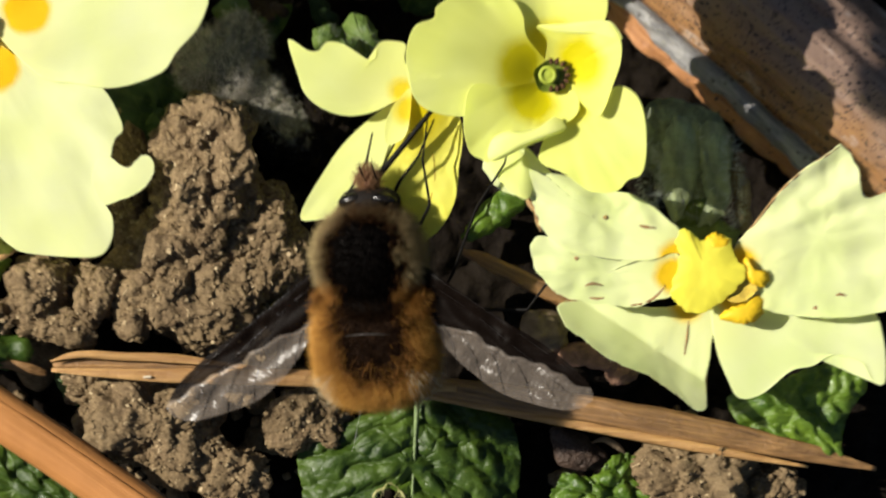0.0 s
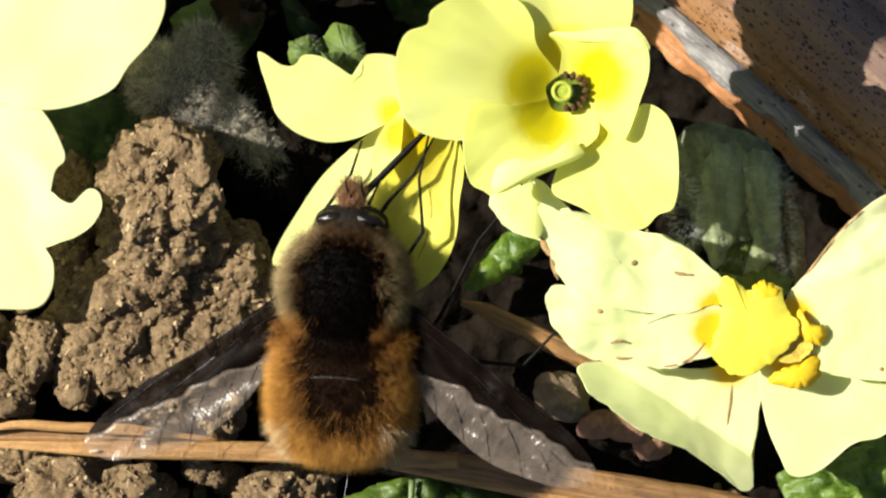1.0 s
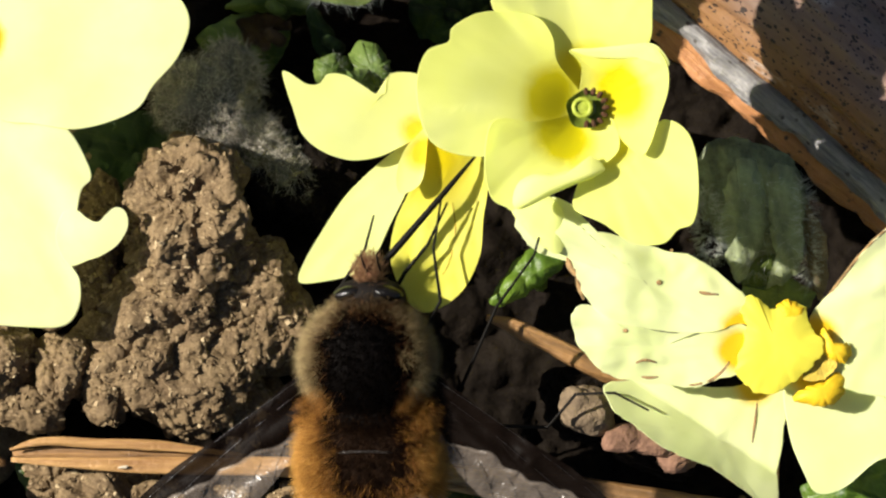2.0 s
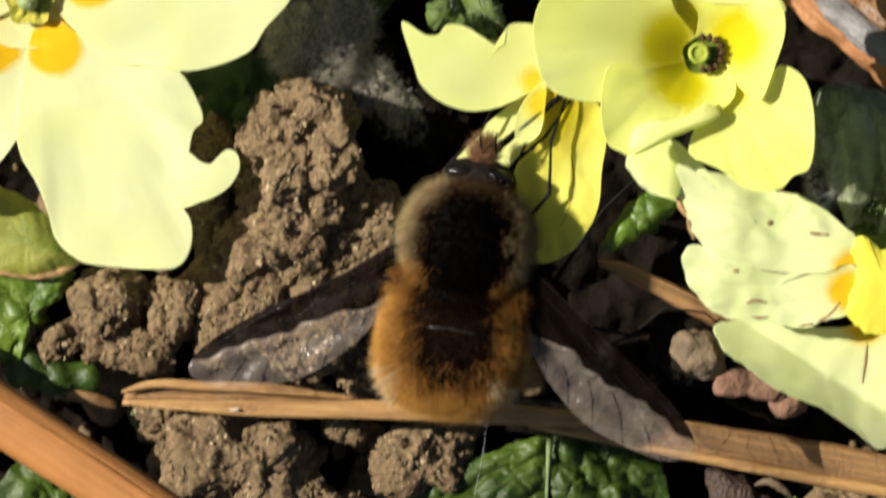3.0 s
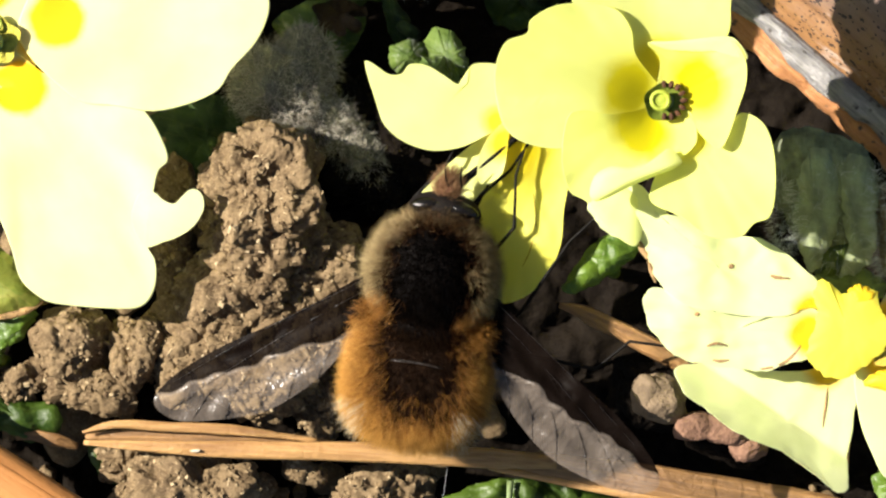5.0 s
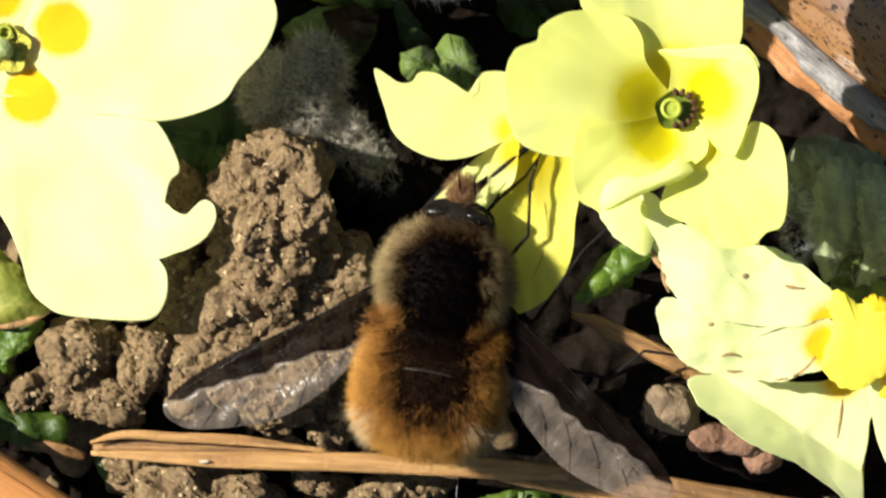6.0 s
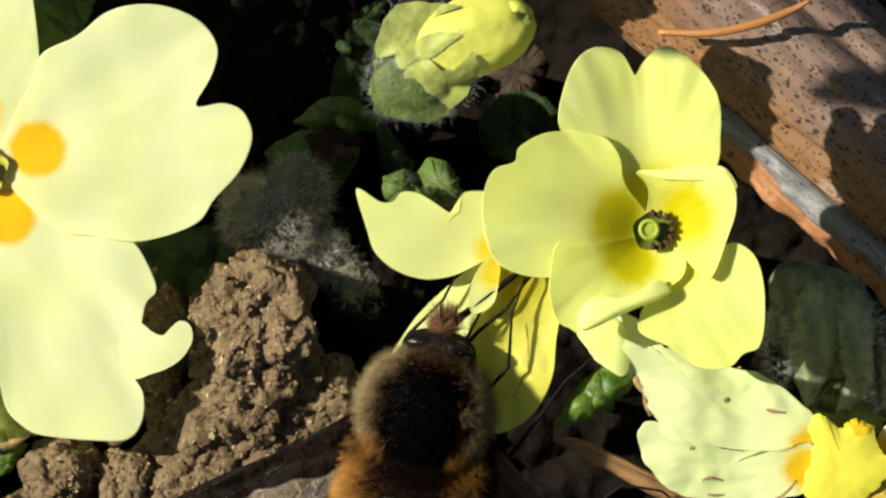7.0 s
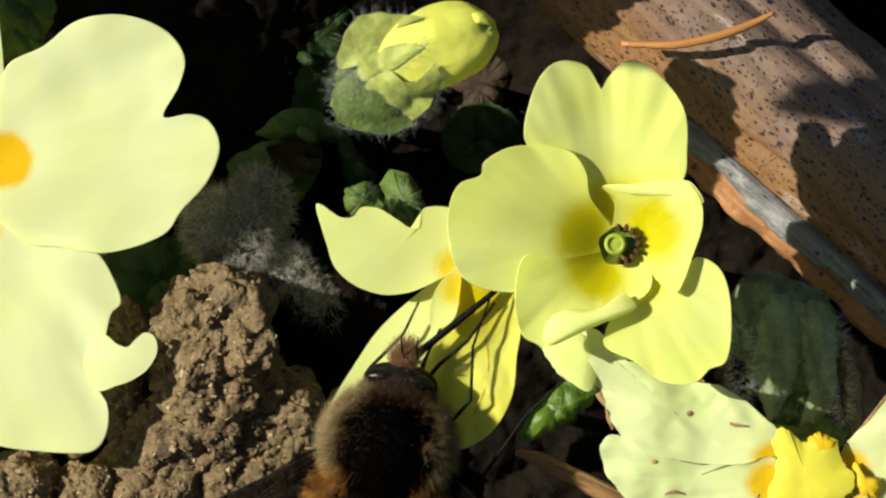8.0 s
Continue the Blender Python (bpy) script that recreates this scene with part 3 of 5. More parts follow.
husk = clod(14.03, -8.69, -1.6, (2.0, 1.2, 1.0), -0.3, 5, 97.0, 0.4, "dark brown husk with a pale edge on the soil", DARK_STONE, "seed_husk")
part("pale_edge", tube([lift(*p) for p in [(14.74, -8.03, -0.4), (15.46, -7.86, -0.2), (16.17, -8.2, -0.3), (16.69, -8.71, -0.6)]], [0.06, 0.2, 0.22, 0.06], 7, 16, 0.5, 0.5), PALE_STONE, husk, "pale torn edge")
clod(-11.54, -4.29, 4.0, (0.42, 0.12, 0.12), 0.1, 3, 98.0, 0.1, "tiny white chip on the straw", PALE_CHIP, "chip")


def soil_rubble():
    """Loose crumbs that lie in the gaps between the clods."""
    rng = random.Random(5)
    lumps = []
    while len(lumps) < 190:
        x, y = rng.uniform(-25.0, 24.0), rng.uniform(-14.0, 12.0)
        if y > 3.5 and x > -7.0 or x > 4.0 and y > -5.0 or math.hypot((x - HOLLOW[0]) / 1.4, y - HOLLOW[1]) < 14:
            continue
        r = min(0.4 * rng.lognormvariate(0, 0.5), 1.3)
        lumps.append(lump(x, y, soil_height(x, y) + 0.5 * r, (r * rng.uniform(0.9, 1.6), r, r * 0.9), rng.uniform(0, 3), 3, 0.5, rng.uniform(0, 99)))
    return tagged(part("soil_rubble", join(*lumps), SOIL), "loose brown crumbs between the clods", "soil", kind="stuff")


soil_rubble()


# ---- leaves ----
def leaf(outline, h, material, label, middle=None, tilt=(0.0, 0.0), rag=0.12, quilt=0.5, rim=-0.5, rings=22, n=130, vein=-0.7, rib=None, hole=None, cell=0.8):
    """A quilted leaf: pillows between sunken veins. rib: the midrib, two plan points; beside it the pillows lie in slanting rows."""
    o = np.array(outline, dtype=float).mean(axis=0)

    def pillow(x, y, turn, long):
        a, b = x * math.cos(turn) + y * math.sin(turn), y * math.cos(turn) - x * math.sin(turn)
        wx, wy = 0.35 * fbm(x * 0.5, y * 0.5, 1.0), 0.35 * fbm(x * 0.5, y * 0.5, 6.0)
        f, _ = noise.voronoi(((a + wx) * cell / long, (b + wy) * cell, h))
        dome = math.sqrt(min(f[1] - f[0], 0.5) / 0.5)
        return dome

    def rows(x, y, turn):
        """Long pillows side by side between slanting veins, each cut across by weaker ones."""
        b = y * math.cos(turn) - x * math.sin(turn) + 0.5 * fbm(x * 0.35, y * 0.35, 1.0)
        return 0.75 * math.sqrt(abs(math.sin(math.pi * b / 1.55))) + 0.4 * pillow(x, y, turn, 1.7)

    def height(x, y, rho):
        z = h + tilt[0] * (x - o[0]) + tilt[1] * (y - o[1]) + 0.35 * fbm(x * 0.2, y * 0.2, h) + rim * rho ** 3
        if rib:
            (ax, ay), (bx, by) = rib
            ln = math.hypot(bx - ax, by - ay)
            off = ((x - ax) * (by - ay) - (y - ay) * (bx - ax)) / ln
            right = off < 0
            z += quilt * rows(x, y, vein if right else math.pi - vein - 0.4) - 0.5 * quilt * math.exp(-(off / 0.5) ** 2)
            return z - (0.28 if right else 0.02) * abs(off)
        return z + quilt * pillow(x, y, vein, 1.5)
    t = thing("leaf", o[0], o[1], label, "leaf")
    part("blade", blade(outline, height, middle, rings, n, 0.25, rag, hole), material, t, origin=(o[0], o[1], h), turn=vein)
    part("leaf_stalk", tube([(o[0], o[1], h - 0.5), (o[0] + 0.6, o[1] - 0.4, h * 0.4 - 1.0), (o[0] + 0.8, o[1] - 0.5, -12.5)], [0.3, 0.35, 0.4], 8, 8), material, t)
    if rib:
        (ax, ay), (bx, by) = rib
        pts = [(ax + (bx - ax) * f, ay + (by - ay) * f) for f in np.linspace(0, 1, 8)]
        part("midrib", tube([lift(x, y, height(x, y, 0.4) + 0.02) for x, y in pts], [0.17, 0.14, 0.11, 0.09, 0.08, 0.07, 0.06, 0.04], 8), RIB, t, "pale midrib")
    if hole:
        hx, hy, hr, hs = hole
        ring = [(hx + hr * (1.1 + 0.25 * fbm(x * 1.3, 2.0)) * math.cos(x), hy + hs * (1.1 + 0.25 * fbm(x * 1.3, 5.0)) * math.sin(x)) for x in np.linspace(-0.2, 3.3, 18)]
        part("torn_edge", tube([lift(x, y, height(x, y, 0.5) + 0.05) for x, y in ring], [0.03] + [0.075] * 16 + [0.03], 7, None, 0.6, 0.9), TORN, t, "pale torn edge of a hole")
        part("torn_fibre", strands([((x, y, height(x, y, 0.5)), (hx - x, hy - y, -0.6)) for x, y in ring for _ in range(2)], 0.55, 0.03, 0.5, seed=77), TORN, t, "pale torn fibres", kind="stuff")
    return t


leaf([(-2.69, -9.11), (-2.4, -8.2), (-0.69, -7.4), (1.31, -6.4), (3.31, -5.69), (5.03, -5.46), (7.31, -5.97), (9.31, -6.26), (10.17, -7.11), (10.51, -9.69), (9.89, -12.6), (8.46, -14.83), (3.31, -15.69), (-0.69, -14.54), (-2.06, -11.97)], 1.2, LEAF, "dark green quilted primrose leaf lying on the soil", rings=44, n=240, rib=[(4.4, -5.69), (4.03, -13.11)], hole=(2.74, -12.2, 1.0, 1.5), vein=-0.75, quilt=0.62, cell=1.15)
leaf([(-22.69, -7.11), (-20.69, -7.26), (-18.69, -8.4), (-16.69, -9.97), (-15.26, -11.11), (-14.91, -12.6), (-16.69, -14.83), (-22.4, -15.4), (-24.97, -11.69)], 0.6, LEAF, "green quilted primrose leaf under a dry stem", cell=1.15)
leaf([(-22.97, -0.83), (-20.69, -1.69), (-18.69, -2.11), (-18.4, -3.4), (-19.83, -3.91), (-21.26, -3.4), (-22.97, -2.97)], 0.2, LEAF, "small dark green leaf on the soil", n=60, rings=8)
leaf([(-24.97, 2.54), (-22.4, 2.69), (-19.89, 2.8), (-19.74, 2.26), (-20.17, 1.8), (-20.34, 1.23), (-21.11, 1.11), (-21.26, 0.54), (-22.11, 0.46), (-22.51, -0.11), (-22.0, -0.6), (-22.17, -1.11), (-22.63, -1.69), (-23.4, -1.91), (-24.97, -1.4)], 0.8, LEAF_BRIGHT, "green toothed leaf edge beside the clods", n=140, rings=14, rag=0.28, cell=1.0, quilt=0.4)
leaf([(-17.03, -4.2), (-15.97, -3.74), (-14.11, -4.2), (-13.83, -5.26), (-14.91, -6.03), (-16.26, -5.69)], -0.8, LEAF, "small green leaf under the end of a straw", n=60, rings=8)
old_leaf = leaf([(-24.97, 7.46), (-21.26, 5.74), (-20.11, 4.03), (-19.49, 3.17), (-20.69, 2.74), (-22.4, 2.4), (-24.97, 3.17)], 1.6, LEAF_YELLOW, "yellowing leaf with brown edges under the open primrose", n=70, rings=10, quilt=0.12)
part("dry_edge", tube([lift(*p) for p in [(-24.11, 2.94, 1.3), (-22.83, 2.54, 1.5), (-21.69, 2.37, 1.5), (-20.63, 2.54, 1.4), (-19.89, 2.83, 1.3), (-19.31, 3.17, 1.2)]], [0.08, 0.16, 0.13, 0.18, 0.14, 0.06], 7, 26, 0.6, 0.9), WILT, old_leaf, "dry brown leaf edge")
leaf([(12.31, -11.69), (12.74, -10.26), (13.6, -9.69), (14.74, -10.11), (15.89, -8.83), (17.03, -8.69), (17.37, -10.26), (18.46, -11.11), (19.09, -12.6), (17.6, -14.54), (13.31, -14.54)], 0.8, LEAF_BRIGHT, "green curled leaf tip among the clods", n=130, rings=18, cell=1.15, quilt=0.7, rag=0.25)
leaf([(22.78, -5.19), (24.44, -4.85), (26.44, -4.0), (28.76, -3.16), (30.43, -3.48), (30.94, -4.81), (30.11, -5.82), (29.45, -7.48), (29.46, -8.82), (27.8, -8.83), (25.79, -8.17), (24.12, -7.51), (23.12, -6.52)], 2.0, LEAF_BRIGHT, "green quilted leaf under the wilting primrose", n=140, rings=18, cell=1.1)
leaf([(6.94, 3.94), (7.65, 5.23), (8.65, 6.51), (9.79, 6.94), (10.87, 6.31), (10.36, 5.51), (8.93, 4.51), (7.79, 3.86)], 6.6, LEAF_BRIGHT, "small glossy green leaf beneath the primroses", n=90, rings=14, quilt=0.2)
leaf([(-7.89, 17.35), (-6.92, 16.22), (-6.37, 14.81), (-4.95, 15.1), (-3.88, 15.85), (-3.16, 17.21), (-3.3, 18.02), (-4.73, 18.61), (-5.81, 18.6), (-6.88, 18.11)], -3.6, LEAF_MID, "shaded green leaf with a brown curled edge", n=90, rings=12, quilt=0.25, cell=0.5)
leaf([(-6.29, 18.99), (-5.29, 19.89), (-4.35, 20.3), (-2.72, 19.79), (-1.96, 18.72), (-3.11, 18.57), (-4.59, 18.68), (-5.54, 18.67)], -3.2, LEAF_MID, "shaded green leaf tip folded over another", n=80, rings=10, quilt=0.2, cell=0.5, tilt=(0.0, 0.5))
leaf([(-5.74, 18.19), (-4.86, 18.54), (-3.92, 18.55), (-3.11, 18.36), (-2.9, 17.89), (-3.5, 17.95), (-4.05, 18.01), (-3.9, 17.47), (-4.03, 17.07), (-4.7, 16.52), (-5.24, 16.71), (-5.59, 17.45)], -2.4, DRY_LEAF, "brown withered curl on a shaded leaf", middle=(-4.7, 17.7), n=90, rings=12, quilt=0.2, cell=0.8, rag=0.2, rim=0.5)
leaf([(-2.3, 18.98), (-1.49, 18.59), (-0.8, 17.38), (-0.58, 16.3), (-1.18, 16.16), (-2.01, 17.09)], -3.0, LEAF_SHADE, "narrow green leaf below the bud, coloured dark for shade", n=70, rings=10, quilt=0.2, cell=0.6)
leaf([(-7.11, 26.75), (-1.75, 26.82), (-2.11, 23.99), (-2.53, 21.73), (-3.35, 19.74), (-5.61, 19.99), (-7.19, 22.23)], -7.6, LEAF_SHADE, "green quilted leaf beside the bud, coloured dark for shade", quilt=0.35, cell=0.7)
leaf([(-22.17, 27.56), (-19.63, 28.16), (-17.07, 27.07), (-16.47, 24.82), (-17.57, 22.82), (-19.83, 22.22), (-22.11, 23.6)], 1.5, LEAF, "green quilted leaf behind the open primrose")
leaf([(-14.12, 12.53), (-10.46, 13.7), (-8.47, 12.32), (-9.01, 10.61), (-10.98, 9.68), (-13.24, 9.71)], -1.0, LEAF_SHADE, "green leaf by the open primrose, coloured dark for shade", n=70, rings=10)
for outline, h, tilt in (
    ([(-1.99, 15.88), (-1.32, 16.43), (-0.38, 16.44), (0.24, 15.77), (-0.63, 15.16), (-1.44, 14.87)], 1.2, (-0.5, 0.4)),
    ([(-0.18, 16.58), (0.96, 17.2), (1.85, 16.2), (2.01, 14.85), (1.27, 14.24), (0.38, 14.97)], 1.6, (0.6, 0.3)),
    ([(-0.43, 15.43), (0.57, 15.98), (1.06, 15.25), (0.86, 14.57), (0.19, 14.69)], 2.6, (-0.9, -0.2)),
):
    young = leaf(outline, h, LEAF_MID, "small folded hairy green leaf behind the primroses", tilt=tilt, n=80, rings=12, quilt=0.2, cell=0.9, rag=0.25, rim=-1.0)
    mid = np.array(outline).mean(axis=0)
    part("leaf_hair", strands([((mid[0] + u, mid[1] + w, h + tilt[0] * u + tilt[1] * w - 0.2), (0.6 * u, 0.6 * w, 1.0)) for u, w in ((0.8 * math.sin(k * 2.4) * math.sqrt(k / 60), 0.8 * math.cos(k * 2.4) * math.sqrt(k / 60)) for k in range(60))], 0.55, 0.005, 0.9, seed=int(h * 10)), HAIR_WHITE, young, "fine white hairs", kind="stuff")
# Raised leaf added out of view; it throws shade on the old stalk's top.
leaf([(-11.14, 28.01), (-7.74, 27.49), (-4.63, 27.42), (-3.42, 27.6), (-2.62, 27.4), (-1.54, 27.4), (-0.93, 27.4), (-0.1, 27.6), (1.86, 28.34), (3.54, 29.35), (3.22, 31.89), (-0.19, 33.54), (-5.85, 33.74), (-10.63, 31.69)], 13.0, LEAF_PALE, "unseen pale green leaf added to shade the old stalk", n=90, rings=14, quilt=0.3)
leaf([(3.12, 19.59), (4.52, 20.6), (5.94, 20.48), (6.94, 19.5), (6.83, 17.8), (5.43, 16.79), (3.72, 17.19), (3.0, 18.31)], -9.0, LEAF_SHADE, "green leaf beneath the bud, coloured dark for shade", n=70, rings=10)
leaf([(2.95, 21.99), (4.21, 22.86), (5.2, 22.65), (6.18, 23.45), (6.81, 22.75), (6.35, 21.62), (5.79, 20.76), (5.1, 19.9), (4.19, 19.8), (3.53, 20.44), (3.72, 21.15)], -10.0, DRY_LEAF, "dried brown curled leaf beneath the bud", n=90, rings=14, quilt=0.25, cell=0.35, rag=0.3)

# an unseen tall leaf, added beside the bed only to shade the old stalk
CASTER_OUTLINE = [(-49.1, 35.5), (-53.0, 38.3), (-60.1, 39.4), (-56.3, 42.4), (-50.8, 45.9), (-43.1, 47.6), (-35.4, 45.4), (-33.2, 36.6), (-33.2, 32.2), (-37.6, 29.4), (-44.2, 28.7), (-48.0, 30.0)]
caster_leaf = thing("leaf", -46.0, 112.0, "unseen tall leaf added to shade the old stalk", "leaf")
part("blade", blade(CASTER_OUTLINE, lambda x, y, rho: 64.0 + 0.5 * fbm(x * 0.2, y * 0.2) - rho ** 3, None, 12, 120, 0.3, 0.3), LEAF, caster_leaf)
part("leaf_stalk", tube([(-46.0, 38.0, 63.5), (-46.0, 60.0, 61.0), (-46.0, 90.0, 42.0), (-46.0, 112.0, -4.0)], [0.6, 1.2, 1.6, 2.0], 10, 30), LEAF_MID, caster_leaf)

# ---- dry stems ----
def stem(points, radii, material, label, name="dry_straw", squash=0.6, sides=14, n=40, wobble=0.1):
    a, b = points[0], points[-1]
    t = thing(name, a[0], a[1], label, "dry stem")
    shape = tube([lift(*p) for p in points], radii, sides, n, squash, wobble, a[0])
    part("stalk", shape, material, t, origin=(a[0], a[1], a[2]), turn=math.atan2(b[1] - a[1], b[0] - a[0]))
    return t


s1 = stem([(-17.2, -3.91, 3.6), (-10.97, -4.2, 3.7), (-3.83, -4.26, 3.7), (3.31, -4.54, 3.5), (6.74, -4.77, 3.2)], [0.12, 0.40, 0.5, 0.5, 0.3], STRAW, "split dry tan straw lying across the clods", squash=0.45)
part("split_strip", tube([lift(*p) for p in [(-17.26, -3.4, 3.8), (-15.54, -3.0, 3.9), (-12.97, -3.06, 3.9), (-9.54, -3.23, 3.8), (-5.26, -3.74, 3.6)]], [0.06, 0.24, 0.28, 0.26, 0.1], 8, 24, 0.5, 0.3), STRAW, s1)
# Inner wall of the split; its shade is put into the dark colour.
part("hollow", tube([lift(*p) for p in [(-17.11, -3.63, 3.2), (-13.83, -3.57, 3.3), (-9.54, -3.69, 3.3), (-4.69, -3.91, 3.2)]], [0.15, 0.4, 0.4, 0.2], 8, 20, 0.4, 0.2), STRAW_DARK, s1, "inside of the split straw, coloured dark for its shade")
s2 = stem([(4.17, -4.54, 2.6), (9.03, -5.26, 2.7), (14.74, -6.11, 2.7), (20.46, -7.11, 2.6), (26.74, -8.4, 2.2), (31.5, -9.5, 1.6)], [0.4, 0.75, 0.82, 0.82, 0.6, 0.12], STRAW_DARK, "broad dry brown straw under the fly", squash=0.4)
part("split_strip", tube([lift(*p) for p in [(3.31, -5.0, 2.6), (10.46, -6.34, 2.7), (16.17, -7.4, 2.7), (21.89, -8.43, 2.6), (27.5, -9.4, 2.2)]], [0.15, 0.26, 0.3, 0.3, 0.08], 8, 24, 0.6), STRAW, s2)
s3 = stem([(-28.69, -0.97, 3.5), (-22.4, -5.17, 3.6), (-16.69, -8.89, 3.4), (-11.26, -12.6, 3.2), (-4.69, -17.11, 2.8)], [1.35, 1.45, 1.45, 1.4, 1.3], STRAW_RED, "thick reddish brown dry stem across the soil", squash=0.7, wobble=0.05)
part("ridge", tube([lift(*p) for p in [(-28.11, -0.89, 4.1), (-22.4, -4.66, 4.4), (-16.69, -8.31, 4.2), (-10.97, -12.2, 4.0), (-4.97, -16.31, 3.5)]], [0.3, 0.32, 0.32, 0.32, 0.3], 8, 40, 0.5, 0.1), STRAW_RED, s3, "paler raised ridge")
stem([(6.8, 3.23, 5.0), (8.46, 2.74, 5.1), (10.74, 1.6, 5.0), (13.03, 0.46, 4.8), (15.6, -0.54, 4.4)], [0.12, 0.42, 0.5, 0.5, 0.4], STRAW_DARK, "broken tan stick with a frayed tip on the soil", "dry_stick", 0.7, 12, 40, 0.5)


stem([(-20.63, -3.69, -0.2), (-19.69, -3.57, 0.2), (-18.69, -3.8, 0.2), (-17.49, -4.09, -0.2)], [0.14, 0.3, 0.34, 0.16], STRAW_DARK, "short weathered chip of wood on the soil", "wood_chip", 0.6, 10, 20, 0.5)


# ---- old stalk ----
def old_stalk():
    t = thing("old_stalk", 19.21, 21.66, "thick old speckled brown stalk with a grey split rim", "stalk")
    a, b = Vector((2.56, 36.47, 0)), Vector((36.95, 6.59, 0))
    d = (b - a).normalized()
    side = Vector((d.y, -d.x, 0))
    turn = math.atan2(d.y, d.x)

    def half(profile, u0, u1, wob, n=90, seed=0.0):
        verts, faces = [], []
        k = len(profile)
        for i in range(n + 1):
            u = u0 + (u1 - u0) * i / n
            p = a + (b - a) * u
            for j, (s, z) in enumerate(profile):
                w = wob * fbm(i * 0.09 + seed, j * 0.35, seed)
                q = p + side * (s + w)
                verts.append(lift(q.x, q.y, z + w))
        for i in range(n):
            for j in range(k):
                q = (j + 1) % k
                faces.append((i * k + j, i * k + q, (i + 1) * k + q, (i + 1) * k + j))
        faces.append(tuple(range(k))[::-1])
        faces.append(tuple(n * k + j for j in range(k)))
        return verts, faces
    groove = lambda x: -0.45 * math.exp(-((x - 1.1) / 0.07) ** 2) - 0.35 * math.exp(-((x - 2.2) / 0.06) ** 2) + 0.12 * math.cos(x * 9)
    arc = [(-4.9 * math.cos(x), -0.7 + 4.7 * math.sin(x) + groove(x)) for x in np.linspace(-0.5, math.pi + 0.5, 90)]
    part("trunk", half(arc, 0, 1, 0.22), STALK, t, origin=(a.x, a.y, 0), turn=turn)
    rim = [(4.6 + 0.75 * math.cos(x), 1.5 + 0.7 * math.sin(x)) for x in np.linspace(0, 2 * math.pi, 13)[:-1]]
    part("grey_rim", half(rim, 0.42, 1, 0.3, seed=4.0), STALK_GREY, t, "grey weathered split rim", origin=(a.x, a.y, 0), turn=turn)
    low = [(5.3 + 0.9 * math.cos(x), 0.4 + 0.9 * math.sin(x)) for x in np.linspace(0, 2 * math.pi, 13)[:-1]]
    part("red_rim", half(low, 0.41, 1, 0.35, seed=8.0), STALK_RED, t, "reddish brown inner bark", origin=(a.x, a.y, 0), turn=turn)
    return t


old_stalk()
stem([(11.83, 23.68, 5.0), (14.38, 23.66, 5.4), (16.63, 24.11, 5.5), (18.32, 24.76, 5.4), (19.44, 25.34, 5.5)], [0.15, 0.2, 0.22, 0.2, 0.08], STRAW_RED, "thin curved brown dry fibre lying on the old stalk", "dry_fibre", 0.8, 8, 20, 0.1)


silk = thing("silk_thread", 1.26, -5.11, "single pale silk thread over the green leaf", "silk thread")
part("strand", tube([lift(*p) for p in [(1.2, -4.89, 3.6), (1.09, -5.97, 3.0), (0.83, -7.4, 2.6), (0.57, -8.69, 2.2)]], [0.004, 0.006, 0.006, 0.004], 5, 14), SILK, silk)


# ---- primroses ----
def petal(flower, outline, material, centre, rise=0.0, cup=0.0, rim=0.0, base=8.0, middle=None, wave=0.24, name="petal", thick=0.085, label="", rag=0.0, grain=None, crinkle=0.0, key=None, fold=None, crease=None, pleat=0.09, funnel=0.0):
    """rise: height gained per mm from the centre; cup: its bend; rim: how far the very edge curls up."""
    cx, cy = centre
    o = np.array(outline, dtype=float).mean(axis=0)
    turn = math.atan2(o[1] - cy, o[0] - cx) if grain is None else grain
    key = base + turn if key is None else key

    def off_line(x, y, line):
        (ax, ay), (bx, by) = line
        return ((bx - ax) * (y - ay) - (by - ay) * (x - ax)) / math.hypot(bx - ax, by - ay)

    def height(x, y, rho):
        r = math.hypot(x - cx, y - cy)
        z = -funnel * math.exp(-(r / 2.1) ** 2)
        if fold:
            z += fold[1] * max(0.0, off_line(x, y, fold[0]))
        if crease:
            z -= crease[1] * math.exp(-(off_line(x, y, crease[0]) / crease[2]) ** 2)
        z += pleat * (r / 9.0) ** 2 * fbm(math.atan2(y - cy, x - cx) * 5.0, r * 0.12, key, 2)
        return z + base + rise * r + cup * r * r + (0.25 * rim if rim > 0 else rim) * rho ** 4 + wave * fbm(x * 0.16, y * 0.16, key, 2) + crinkle * fbm(x * 0.4, y * 0.4, key, 3)
    ob = part(name, blade(outline, height, middle, 18 if funnel else 14, 110, thick, rag), material, flower, label, origin=(cx, cy, base), turn=turn)
    HEIGHTS[ob.name] = height
    return ob


HEIGHTS = {}


def blemish(flower, ob, pts, r=0.12, material=None):
    """A brown crack or spot on a petal."""
    h = HEIGHTS[ob.name]
    if len(pts) == 1:
        x, y = pts[0]
        pts = [(x - r, y), (x, y + 0.3 * r), (x + r, y)]
    part("blemish", tube([lift(x, y, h(x, y, 0.3) + 0.03) for x, y in pts], [r * 0.5] + [r] * (len(pts) - 2) + [r * 0.4], 7, 9, 0.25, 0.5, pts[0][0]), material or WILT, ob, "small brown wilted mark")


def pedicel(flower, x, y, h, r=0.5, bend=(1.0, -1.0)):
    part("flower_stalk", tube([(x, y, h), (x + 0.3 * bend[0], y + 0.3 * bend[1], h * 0.55), (x + bend[0], y + bend[1], -12.5)], [r, r * 0.9, r * 1.2], 10, 12), SEPAL, flower, "pale green hairy flower stalk")


